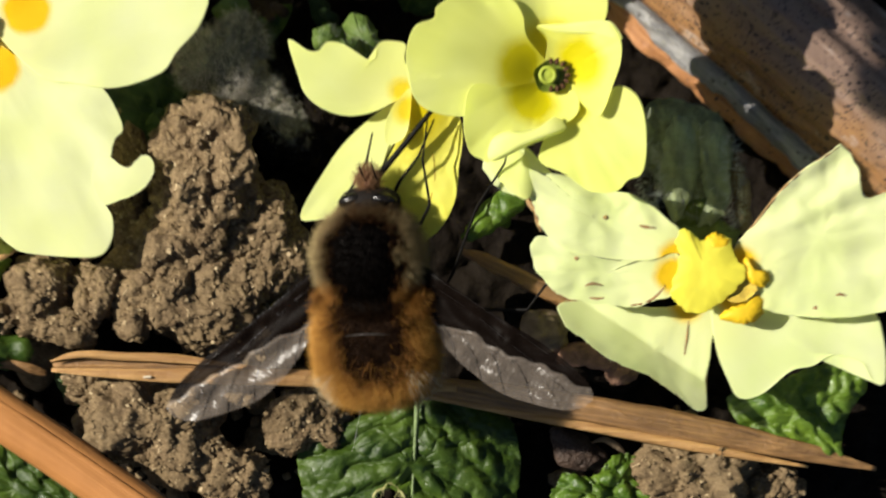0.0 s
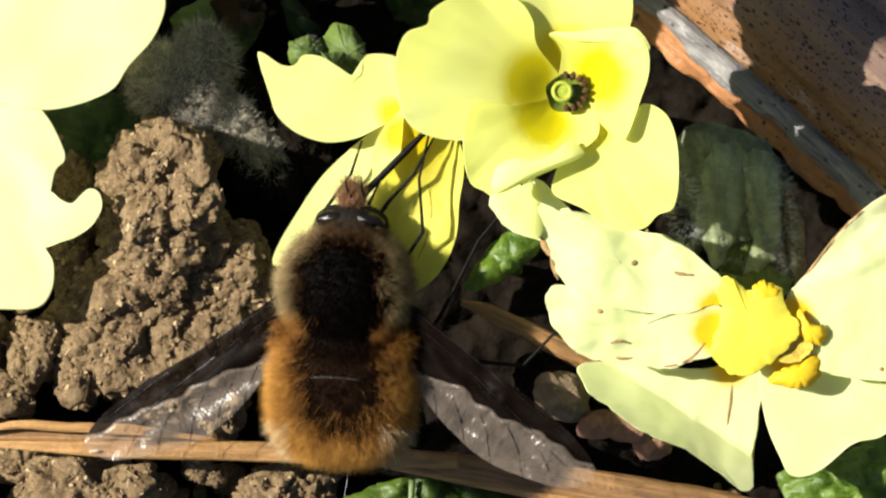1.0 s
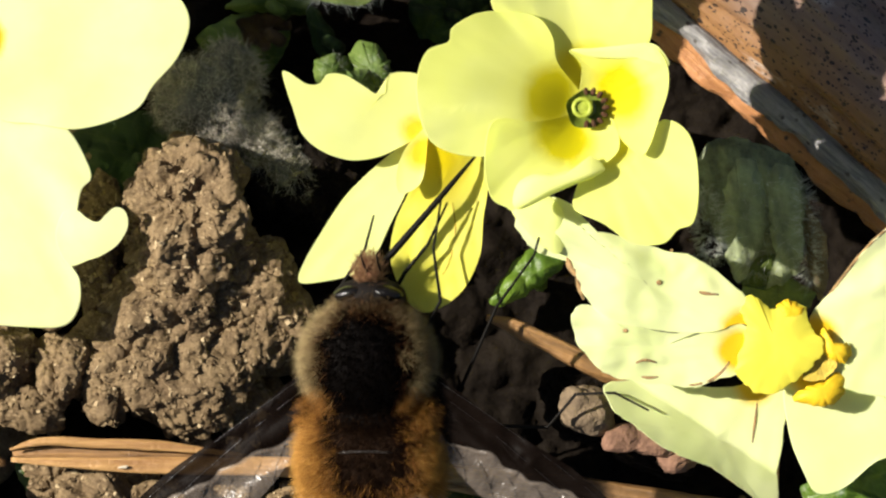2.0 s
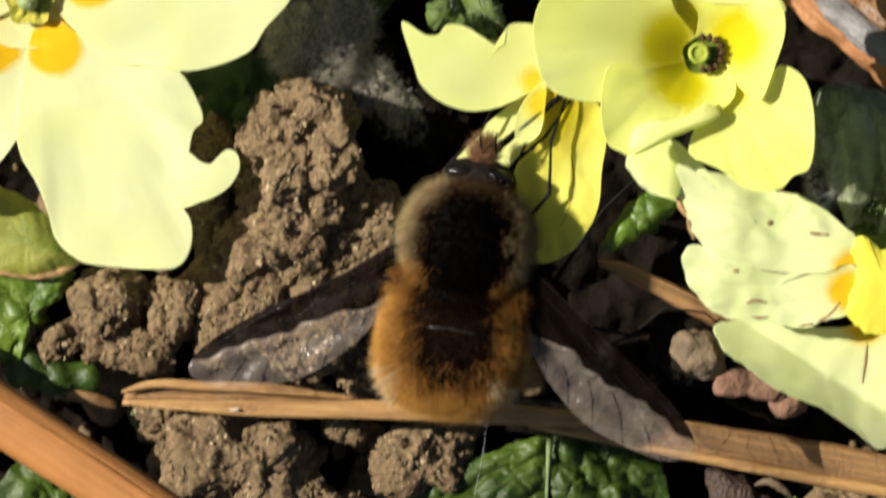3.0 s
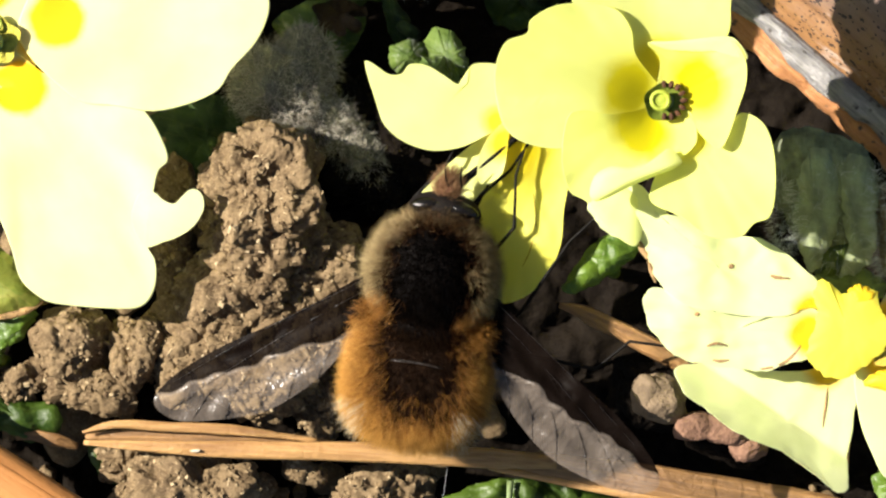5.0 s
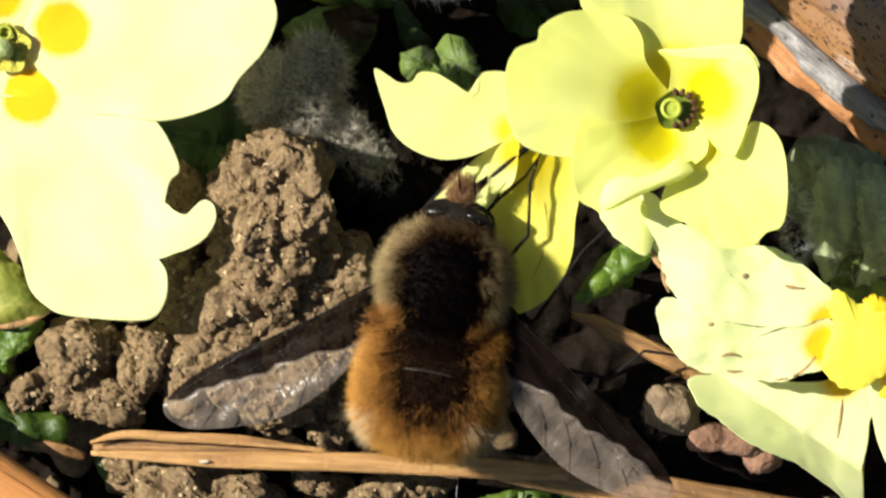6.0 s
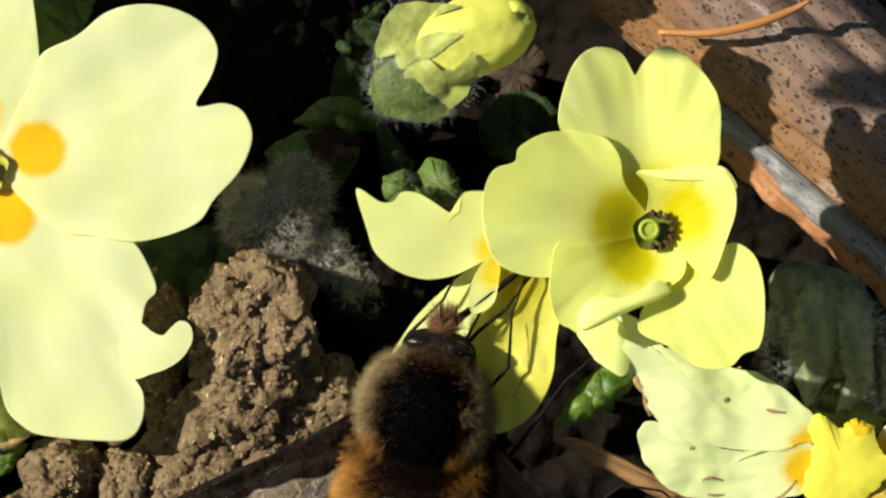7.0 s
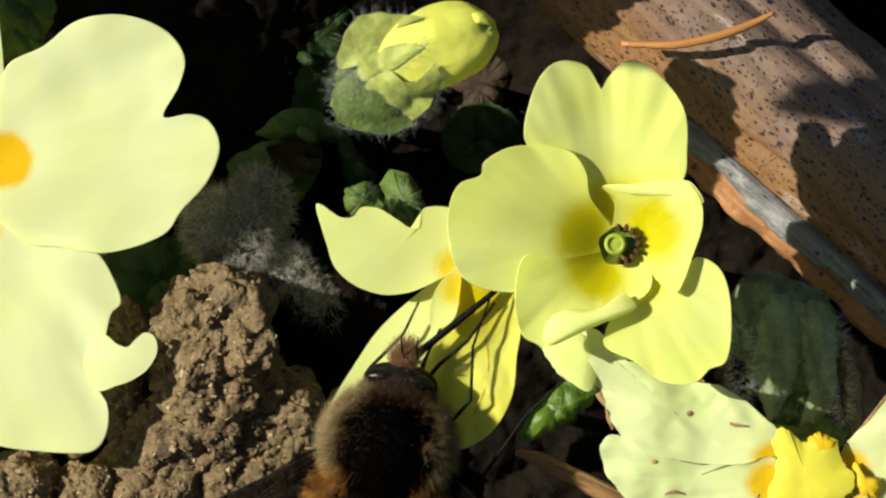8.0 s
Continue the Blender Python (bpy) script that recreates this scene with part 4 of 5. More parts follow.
def star(x, y, h, r0, r1, points=5, turn=0.0, dish=0.6, n=60):
    """A small dished disc with a wavy rim."""
    rim = [(x + (r0 + (r1 - r0) * (0.5 + 0.5 * math.cos(points * (a - turn)))) * math.cos(a), y + (r0 + (r1 - r0) * (0.5 + 0.5 * math.cos(points * (a - turn)))) * math.sin(a)) for a in np.linspace(0, 2 * math.pi, n + 1)[:-1]]
    return blade(rim, lambda px, py, rho: h - dish * (1 - rho * rho), (x, y), 6, n, 0.15)


def ring_shape(x, y, z, r, thick, n=28, k=10):
    """A small rounded ring lying flat."""
    verts = [(x + (r + thick * math.cos(b)) * math.cos(a), y + (r + thick * math.cos(b)) * math.sin(a), z + thick * math.sin(b)) for a in np.linspace(0, 2 * math.pi, n + 1)[:-1] for b in np.linspace(0, 2 * math.pi, k + 1)[:-1]]
    faces = [(i * k + j, ((i + 1) % n) * k + j, ((i + 1) % n) * k + (j + 1) % k, i * k + (j + 1) % k) for i in range(n) for j in range(k)]
    return verts, faces


# the wide open primrose
LC = (-21.89, 16.34)
open_flower = thing("primrose", LC[0], LC[1], "wide open pale yellow primrose with an orange eye", "flower", "primroses")
loose_petal = petal(open_flower, [(-21.3, 16.26), (-18.57, 13.47), (-16.58, 13.08), (-14.17, 12.83), (-11.5, 13.72), (-10.53, 15.0), (-9.28, 16.44), (-8.68, 18.14), (-9.18, 19.41), (-10.18, 19.82), (-11.53, 19.68), (-10.76, 21.22), (-10.5, 22.64), (-11.37, 23.9), (-13.07, 24.64), (-14.77, 24.7), (-16.18, 24.25), (-17.58, 23.1), (-19.26, 22.23), (-19.81, 20.81), (-20.9, 18.53)], PETAL_OPEN, LC, 0.06, 0.0, 0.0, 4.68, middle=(-13.55, 18.64), key=3.7)
petal(open_flower, [(-21.26, 15.89), (-19.26, 14.6), (-16.74, 13.63), (-15.26, 13.46), (-14.11, 12.6), (-13.31, 11.17), (-13.11, 10.31), (-13.6, 9.74), (-13.89, 8.31), (-14.11, 7.17), (-14.17, 6.09), (-13.69, 5.17), (-13.71, 3.89), (-14.34, 2.94), (-15.83, 2.8), (-18.69, 3.03), (-19.69, 3.46), (-20.54, 4.31), (-20.97, 5.74), (-21.54, 7.17), (-22.34, 8.6), (-22.63, 10.31), (-22.4, 12.03), (-21.97, 14.03)], PETAL_OPEN, LC, 0.06, 0.0, 0.0, 4.47, middle=(-17.83, 9.74), key=3.7)
petal(open_flower, [(-14.54, 8.6), (-13.83, 8.71), (-13.31, 8.31), (-12.77, 8.14), (-12.34, 8.54), (-11.94, 8.86), (-11.54, 8.8), (-11.29, 8.43), (-11.29, 7.8), (-11.77, 7.0), (-12.54, 6.46), (-13.26, 6.2), (-14.26, 5.97), (-14.91, 7.31)], PETAL_OPEN, LC, 0.06, 0.0, 0.0, 4.478, middle=(-13.11, 7.31), name="petal_lobe", key=3.7)
petal(open_flower, [(-21.54, 16.89), (-19.54, 17.74), (-19.11, 20.89), (-19.26, 23.46), (-19.83, 26.31), (-21.26, 28.6), (-23.54, 28.03), (-24.97, 28.74), (-26.97, 27.46), (-27.26, 24.03), (-25.83, 20.6), (-22.97, 17.17)], PETAL_OPEN, LC, 0.06, 0.0, 0.0, 4.58, key=3.7)
petal(open_flower, [(-22.4, 16.31), (-24.11, 18.03), (-26.97, 20.03), (-30.4, 21.17), (-32.69, 19.74), (-32.4, 18.03), (-33.26, 16.03), (-32.11, 13.74), (-28.69, 13.46), (-24.97, 14.89)], PETAL_OPEN, LC, 0.06, 0.0, 0.0, 4.64, key=3.7)
petal(open_flower, [(-22.11, 15.74), (-20.97, 13.74), (-21.69, 10.89), (-23.83, 7.74), (-27.26, 6.31), (-28.11, 7.74), (-30.11, 8.31), (-30.69, 10.89), (-28.11, 13.46), (-24.97, 15.17)], PETAL_OPEN, LC, 0.06, 0.0, 0.0, 4.38, key=3.7)
part("petal_base", star(LC[0], LC[1], 4.5, 2.4, 2.6, 5, 0.3, 0.1), PETAL_OPEN, open_flower)
part("throat", star(LC[0], LC[1], 5.2, 1.1, 1.35, 5, 0.3, 0.3), ANTHER_PALE, open_flower, "olive green throat")
for k in range(5):
    w = 0.4 + k * 1.2566
    part("anther", blob((LC[0] + 0.62 * math.cos(w), LC[1] - 0.2 + 0.62 * math.sin(w), 5.05), (0.34, 0.2, 0.09), w, 3), ANTHER_PALE, open_flower, "olive anther")
part("stigma", ring_shape(LC[0] + 0.15, LC[1] + 0.75, 5.25, 0.32, 0.09), STIGMA, open_flower, "pale green ring of the stigma")
pedicel(open_flower, LC[0], LC[1], 5.8)

# the cupped primrose
CC = (11.57, 13.63)
cup_flower = thing("primrose", CC[0], CC[1], "cupped lemon yellow primrose with curled petals", "flower", "primroses")
petal(cup_flower, [(10.83, 14.75), (9.1, 16.99), (7.53, 18.24), (6.98, 18.88), (6.99, 19.93), (7.48, 21.63), (8.17, 22.58), (9.01, 22.87), (10.01, 22.6), (10.59, 21.73), (10.79, 21.48), (11.15, 22.11), (11.84, 22.8), (12.55, 22.92), (13.55, 22.29), (14.56, 21.17), (15.05, 20.05), (15.1, 18.49), (14.9, 16.93), (13.36, 15.64), (11.97, 14.49)], PETAL_CUP, CC, 0.17, 0.0, 0.1, 12.45, key=5.1, pleat=0.2, funnel=1.3, crease=(((10.78, 22.11), (11.97, 13.92)), 0.45, 1.7))
petal(cup_flower, [(13.11, 13.65), (14.69, 12.26), (15.66, 13.13), (16.8, 12.58), (17.33, 11.17), (17.42, 9.19), (17.15, 7.91), (16.37, 7.54), (15.61, 6.85), (14.06, 6.88), (12.63, 7.85), (11.2, 8.53), (11.14, 9.38), (11.73, 11.09), (11.42, 13.06)], PETAL_CUP, CC, 0.12, 0.0, 0.6, 12.45, key=5.1, pleat=0.2, funnel=1.3)
petal(cup_flower, [(11.69, 13.92), (10.33, 16.02), (10.09, 17.29), (9.36, 18.27), (7.95, 18.61), (6.25, 18.5), (4.99, 17.78), (4.77, 17.07), (3.73, 16.63), (3.24, 15.49), (3.2, 14.07), (3.65, 12.38), (4.65, 11.55), (6.36, 11.24), (8.05, 11.6), (9.73, 12.76)], PETAL_CUP, CC, 0.2, -0.004, 0.3, 12.5, key=5.1, pleat=0.2, funnel=1.3)
petal(cup_flower, [(11.98, 13.75), (10.43, 13.27), (8.88, 13.03), (7.6, 13.21), (6.84, 12.77), (6.59, 10.73), (6.95, 9.18), (7.67, 8.71), (8.09, 8.55), (8.65, 9.35), (10.34, 9.94), (11.74, 10.52), (12.59, 10.82), (13.42, 11.68), (13.12, 13.09)], PETAL_CUP, CC, 0.2, -0.004, 0.7, 12.64, key=5.1, pleat=0.2, funnel=1.3)
petal(cup_flower, [(11.41, 13.63), (11.52, 15.75), (10.94, 16.65), (13.06, 16.71), (14.9, 16.9), (15.76, 16.1), (15.92, 14.83), (15.52, 13.41), (14.7, 11.36), (13.7, 11.91), (12.84, 13.08)], PETAL_CUP, CC, 0.22, 0.0, 0.3, 12.7, key=5.1, pleat=0.2, funnel=1.3)
petal(cup_flower, [(10.97, 16.65), (11.93, 16.72), (13.06, 16.82), (14.9, 16.99), (15.56, 16.63), (15.96, 15.9), (15.4, 15.89), (14.77, 16.17), (13.07, 16.2), (11.94, 16.3)], PETAL_SIDE, CC, 0.22, 0.0, -0.1, 12.8, name="petal_roll", wave=0.24, key=5.1)
petal(cup_flower, [(8.03, 9.15), (8.35, 9.97), (9.15, 10.39), (10.29, 10.45), (11.42, 10.74), (11.98, 11.28), (12.68, 10.68), (12.23, 10.27), (11.11, 9.81), (9.98, 9.31), (8.69, 8.68), (8.17, 8.67)], PETAL_SIDE, CC, 0.10, 0.0, -0.55, 13.75, name="petal_roll", wave=0.1, label="pale rolled petal edge")
petal(cup_flower, [(7.96, 8.67), (8.62, 7.62), (9.52, 6.74), (10.34, 6.35), (10.69, 7.08), (10.61, 8.38), (9.98, 9.18), (9.0, 9.33)], PETAL_SIDE, CC, -0.05, 0.0, -0.2, 11.6, name="petal_lobe", wave=0.5)
part("throat", star(CC[0] + 0.15, CC[1], 12.55, 0.92, 1.02, 5, 0.3, 0.5), THROAT, cup_flower, "dark green throat")
for k in range(9):
    w = -1.75 + k * 0.44
    ax, ay = CC[0] + 0.15 + 0.82 * math.cos(w), CC[1] + 0.82 * math.sin(w)
    part("anther", blob((ax, ay, 12.6), (0.2, 0.13, 0.14), w, 3), ANTHER_DARK, cup_flower, "dark brown anther")
part("stigma", blob((CC[0] - 0.2, CC[1], 12.75), (0.5, 0.5, 0.3), 0, 4, lambda p: 1 - 0.9 * max(0, p[2] - 0.6)), STIGMA, cup_flower, "round pale green stigma")
part("stigma_rim", ring_shape(CC[0] - 0.2, CC[1], 12.95, 0.42, 0.12), STIGMA, cup_flower, "pale green ring of the stigma")
pedicel(cup_flower, CC[0], CC[1], 12.2)

# the primrose that the fly feeds on
FC = (4.36, 12.07)
fed_flower = thing("primrose", FC[0], FC[1], "drooping yellow primrose with narrow petals visited by the fly", "flower", "primroses")
petal(fed_flower, [(4.08, 12.93), (3.56, 14.35), (3.56, 15.35), (2.08, 15.41), (1.85, 14.49), (1.36, 14.41), (0.65, 14.86), (-0.21, 15.35), (-1.06, 15.4), (-1.49, 14.92), (-2.2, 14.92), (-3.06, 15.49), (-3.34, 15.34), (-2.77, 13.49), (-2.34, 12.35), (-1.34, 11.49), (0.08, 11.04), (1.51, 11.21), (2.65, 11.73), (3.65, 12.3)], PETAL_SIDE, FC, 0.03, 0.0, 0.2, 8.4, middle=(0.51, 13.06))
petal(fed_flower, [(3.93, 12.64), (3.91, 11.21), (3.65, 9.93), (2.94, 9.39), (2.45, 9.5), (2.42, 10.5), (2.79, 11.5), (3.36, 12.21)], PETAL_SIDE, FC, 0.05, 0.0, 0.2, 8.75, wave=0.1)
petal(fed_flower, [(3.79, 12.35), (2.65, 11.78), (1.23, 10.64), (-0.2, 9.21), (-1.34, 7.5), (-2.19, 6.07), (-2.56, 5.07), (-2.05, 4.82), (0.09, 5.22), (1.23, 6.08), (2.08, 7.79), (2.94, 9.5), (3.65, 11.21)], PETAL_SIDE, FC, -0.22, 0.0, 0.4, 7.9)
fed_main = petal(fed_flower, [(3.79, 12.35), (5.22, 12.36), (6.64, 11.36), (7.02, 9.79), (6.79, 8.08), (6.65, 6.37), (6.08, 4.94), (5.22, 3.94), (4.08, 3.37), (3.37, 3.51), (2.66, 4.37), (2.09, 6.08), (2.31, 7.79), (2.94, 9.22), (3.65, 10.64)], PETAL_FED, FC, -0.12, 0.0, 0.5, 8.4, middle=(4.65, 7.51), wave=0.4, crinkle=0.15, pleat=0.3)
for pts, r in (([(5.22, 8.9), (5.39, 7.51), (5.11, 6.08), (4.71, 5.22)], 0.03),):
    blemish(fed_flower, fed_main, pts, r, WILT_PALE)
pedicel(fed_flower, FC[0] + 1.0, FC[1] + 1.0, 7.5)

# the wilting primrose
WC = (21.2, 1.81)
old_flower = thing("primrose", WC[0], WC[1], "wilting pale primrose with brown spots and crumpled yellow middle", "flower", "primroses")
old_upper = petal(old_flower, [(20.63, 2.95), (19.35, 2.95), (18.06, 2.52), (15.21, 2.66), (13.21, 3.09), (11.93, 4.09), (11.36, 5.23), (10.79, 6.43), (9.64, 6.45), (8.65, 7.22), (8.22, 8.36), (8.93, 8.88), (9.93, 9.42), (10.93, 9.08), (11.64, 7.8), (13.21, 7.51), (15.78, 6.72), (17.2, 6.37), (18.35, 5.66), (19.77, 4.38)], PETAL_OLD, WC, 0.02, 0.0, 0.2, 10.6, middle=(14.92, 4.95), key=8.8, crinkle=0.14, rag=0.09, pleat=0.3, thick=0.03)
old_middle = petal(old_flower, [(20.63, 1.53), (19.63, 2.95), (16.64, 2.52), (13.78, 2.95), (11.79, 4.0), (11.07, 3.46), (11.22, 2.38), (11.79, 1.38), (12.93, 0.38), (14.36, 0.04), (17.21, -0.19), (18.49, 0.16), (20.06, 0.67)], PETAL_OLD, WC, 0.02, 0.0, 0.2, 10.56, key=8.8, crinkle=0.14, rag=0.09, pleat=0.3)
old_lower = petal(old_flower, [(12.74, -0.11), (14.74, 0.09), (18.46, -0.26), (20.46, 0.03), (21.89, -0.26), (21.74, -2.83), (21.46, -4.54), (21.54, -5.97), (21.17, -6.37), (20.6, -6.11), (19.31, -5.11), (18.03, -4.26), (15.89, -3.4), (14.17, -2.11), (13.17, -1.4)], PETAL_OLD, WC, -0.12, 0.0, 0.4, 8.6, fold=(((20.97, -4.31), (14.29, 0.03)), 0.85), crinkle=0.08, rag=0.07, pleat=0.08)
old_far = petal(old_flower, [(22.41, 0.81), (23.23, 3.48), (24.39, 4.82), (25.71, 6.49), (27.04, 7.83), (28.53, 8.84), (29.36, 9.44), (30.37, 8.18), (30.88, 6.35), (33.04, 6.7), (34.72, 4.21), (34.41, 0.87), (31.75, -0.54), (28.09, -0.83), (25.42, -0.51), (24.08, 0.15)], PETAL_OLD, WC, 0.06, 0.0, 0.2, 10.1, crinkle=0.14, rag=0.09, pleat=0.3)
petal(old_flower, [(21.92, 0.14), (24.41, 0.48), (28.08, -0.49), (31.08, -0.31), (31.92, -1.81), (32.1, -4.47), (31.44, -4.64), (30.77, -3.48), (29.1, -2.99), (27.77, -3.66), (26.44, -4.0), (24.78, -5.34), (23.45, -5.59), (22.77, -4.52), (22.03, -2.53)], PETAL_OLD, WC, 0.02, 0.0, 0.3, 9.0)
petal(old_flower, [(19.63, 3.81), (20.34, 4.44), (21.2, 3.75), (22.63, 3.95), (23.34, 2.53), (23.77, 1.82), (23.34, 0.96), (22.34, 0.1), (21.2, -0.53), (19.92, -0.18), (19.35, 0.67), (19.83, 2.38)], YELLOW, WC, 0.05, 0.0, -0.2, 11.0, wave=0.45, crinkle=0.05, pleat=0.0, name="crumpled_tube", label="crumpled bright yellow flower tube", rag=0.16)
for outline, h in (([(23.69, 2.84), (24.26, 2.16), (25.18, 1.82), (25.07, 1.13), (24.27, 1.02), (23.69, 1.7)], 10.85), ([(22.79, -0.25), (23.7, -0.01), (24.61, 0.56), (24.96, -0.12), (24.39, -1.04), (23.48, -1.16), (22.22, -0.82)], 10.75), ([(21.4, 3.86), (22.2, 4.16), (22.88, 3.75), (22.77, 3.18), (21.86, 3.06)], 10.95)):
    petal(old_flower, outline, ORANGE, WC, 0.02, 0.0, -0.4, h, wave=0.2, crinkle=0.08, name="orange_fold", label="crumpled orange fold of the eye", rag=0.15)
petal(old_flower, [(22.79, 0.32), (23.69, 1.58), (24.38, 0.79), (23.7, 0.1)], WILT_PALE, WC, 0.0, 0.0, 0.3, 10.7, wave=0.2, name="withered_hollow", label="withered brown hollow of the tube", rag=0.15)
for ob, pts, r in (
    (old_upper, [(15.49, 5.03)], 0.14), (old_upper, [(17.49, 4.61), (17.83, 4.52), (18.49, 4.44)], 0.1), (old_upper, [(16.12, 6.66)], 0.08),
    (old_upper, [(11.33, 5.37), (11.47, 4.8), (11.67, 4.2)], 0.13),
    (old_far, [(23.3, 3.5), (24.3, 4.75), (25.6, 6.4), (26.9, 7.7), (28.4, 8.7), (29.3, 9.35)], 0.07), (old_upper, [(11.3, 5.4), (11.0, 5.9), (10.85, 6.35)], 0.16),
    (old_lower, [(21.7, -2.9), (21.45, -4.5), (21.5, -5.9)], 0.06), (old_lower, [(20.6, -6.0), (19.3, -5.05), (18.1, -4.25)], 0.05),
    (old_middle, [(13.78, 2.61)], 0.14), (old_middle, [(14.3, 1.01), (14.78, 1.15), (15.35, 1.01)], 0.1), (old_middle, [(14.59, 0.3), (14.98, 0.24), (15.44, 0.3)], 0.08), (old_middle, [(16.98, -0.13), (17.92, 0.04), (18.64, 0.53), (19.03, 1.07)], 0.09),
    (old_lower, [(20.41, -1.04), (20.29, -2.18), (20.18, -3.04)], 0.08), (old_far, [(27.92, -0.26)], 0.12), (old_far, [(29.14, 0.51), (29.41, 0.58), (29.74, 0.48)], 0.08),
):
    blemish(old_flower, ob, pts, r)
pedicel(old_flower, WC[0], WC[1], 9.0)


# ---- bud and calyx ----
def hairy_roots(centre, radii, turn, count, seed, keep=None):
    rng = random.Random(seed)
    c, s = math.cos(turn), math.sin(turn)
    out = []
    while len(out) < count:
        d = Vector((rng.gauss(0, 1), rng.gauss(0, 1), rng.gauss(0, 1))).normalized()
        if d.z < -0.3 or (keep and not keep(d)):
            continue
        p = (d.x * radii[0], d.y * radii[1], d.z * radii[2])
        nrm = Vector((d.x / radii[0], d.y / radii[1], d.z / radii[2])).normalized()
        out.append(((centre[0] + p[0] * c - p[1] * s, centre[1] + p[0] * s + p[1] * c, centre[2] + p[2]), (nrm.x * c - nrm.y * s, nrm.x * s + nrm.y * c, nrm.z)))
    return out


def bud():
    x, y = 1.38, 22.53
    t = thing("primrose_bud", x, y, "closed yellow primrose bud in a hairy green calyx", "flower bud")
    turn = 0.5
    c, sn = math.cos(turn), math.sin(turn)
    cx, cy = lift(0.4, 22.24, 12.5).xy
    ribs = lambda p: 1 + 0.05 * math.cos(5 * math.atan2(p[2], p[1])) - 0.15 * max(p[0], 0) + 0.22 * fbm(p[0] * 1.6, p[1] * 1.6, p[2] * 1.6)
    gx, gy = lift(-0.3, 21.45, 12.0).xy
    part("calyx", blob((gx, gy, 11.9), (2.15, 1.9, 1.3), turn, 5, ribs), SEPAL_CALYX, t, "green calyx with soft white hairs")
    bx, by = lift(2.78, 23.4, 12.7).xy
    fold = lambda p: 1 - 0.10 * max(p[0], 0) ** 3 + 0.03 * math.cos(5 * math.atan2(p[2], p[1]) + 2.5 * p[0]) + 0.035 * fbm(p[0] * 1.3, p[1] * 1.3, p[2] * 1.3)
    part("corolla", blob((bx, by, 12.7), (3.2, 2.0, 1.5), turn - 0.1, 5, fold), BUD_YELLOW, t, "furled lemon yellow petals")
    part("bud_lip", blade([(4.38, 25.1), (4.92, 25.15), (5.46, 24.78), (5.5, 24.43), (4.9, 24.5), (4.44, 24.6)], lambda px, py, rho: 13.9 - 0.45 * (px - 4.6) - 0.4 * rho ** 3, None, 6, 40, 0.25), BUD_YELLOW, t, "folded petal tip")
    part("bud_mouth", blade([(4.35, 24.32), (4.6, 24.58), (5.3, 24.48), (5.2, 24.18), (4.84, 24.0), (4.5, 24.02)], lambda px, py, rho: 13.7 - 0.45 * (px - 4.6) - 0.3 * (1 - rho * rho), None, 6, 40, 0.7), LEAF_MID, t, "green folded mouth")
    for k, outline in enumerate((
        [(-2.32, 22.38), (-2.05, 23.84), (-1.28, 24.87), (-0.02, 25.02), (1.04, 24.95), (1.87, 24.87), (0.95, 24.51), (0.23, 23.78), (-0.48, 23.09), (-1.25, 22.4)],
        [(-1.3, 22.3), (-0.58, 23.14), (0.67, 23.51), (1.45, 23.5), (1.94, 23.36), (1.27, 22.87), (0.79, 22.43), (-0.18, 21.98), (-1.05, 21.63)],
        [(-0.9, 21.53), (0.21, 22.13), (0.99, 21.65), (1.67, 21.66), (2.34, 22.06), (2.43, 22.55), (2.93, 21.92), (2.65, 21.09), (2.17, 20.31), (1.4, 19.72), (0.43, 20.0), (-0.45, 20.66)],
        [(-2.54, 21.12), (-1.92, 21.81), (-0.95, 21.53), (-0.16, 20.96), (0.81, 20.29), (1.41, 19.53), (0.35, 19.03), (-1.4, 19.2), (-2.33, 19.77)],
    )):
        def hug(px, py, rho):
            q = lift(px, py, 13.0)
            u, w = (q.x - bx) * c + (q.y - by) * sn, (q.y - by) * c - (q.x - bx) * sn
            over = 12.75 + 1.62 * math.sqrt(max(0.0, 1 - (u / 3.3) ** 2 - (w / 2.15) ** 2))
            u, w = (q.x - gx) * c + (q.y - gy) * sn, (q.y - gy) * c - (q.x - gx) * sn
            under = 11.95 + 1.45 * math.sqrt(max(0.0, 1 - (u / 2.5) ** 2 - (w / 2.2) ** 2))
            return max(over, under, 12.2) + 0.10 * (1 - rho * rho) + 0.03 * k + 0.07 * fbm(px * 0.7, py * 0.7, k)
        # The lower-left sepal takes a darker green that stands for its shade.
        ob = part("sepal", blade(outline, hug, None, 12, 80, 0.07, 0.08), (SEPAL_BUD if k < 3 else SEPAL_DEEP), t, "pale pointed sepal" if k < 3 else "green sepal coloured darker for shade")
        rim = spline(outline, 130)
        mid = rim.mean(axis=0)
        part("sepal_hair", strands([(lift(p[0], p[1], hug(p[0], p[1], 1.0)), (p[0] - mid[0], p[1] - mid[1], 0.8)) for p in rim], 0.8, 0.0045, 0.9, seed=50 + k), HAIR_WHITE, ob, "fine white hairs", kind="stuff")
    part("calyx_hair", strands(hairy_roots((gx, gy, 12.0), (2.2, 2.0, 1.35), turn, 420, 3), 0.9, 0.0045, 1.0, seed=4), HAIR_WHITE, t, "fine white hairs", kind="stuff")
    part("flower_stalk", tube([(cx - 1.5, cy - 1.0, 11.8), (cx - 2.2, cy - 1.8, 6.0), (cx - 2.4, cy - 2.2, -12.5)], [0.5, 0.5, 0.5], 10, 12), SEPAL, t)


bud()


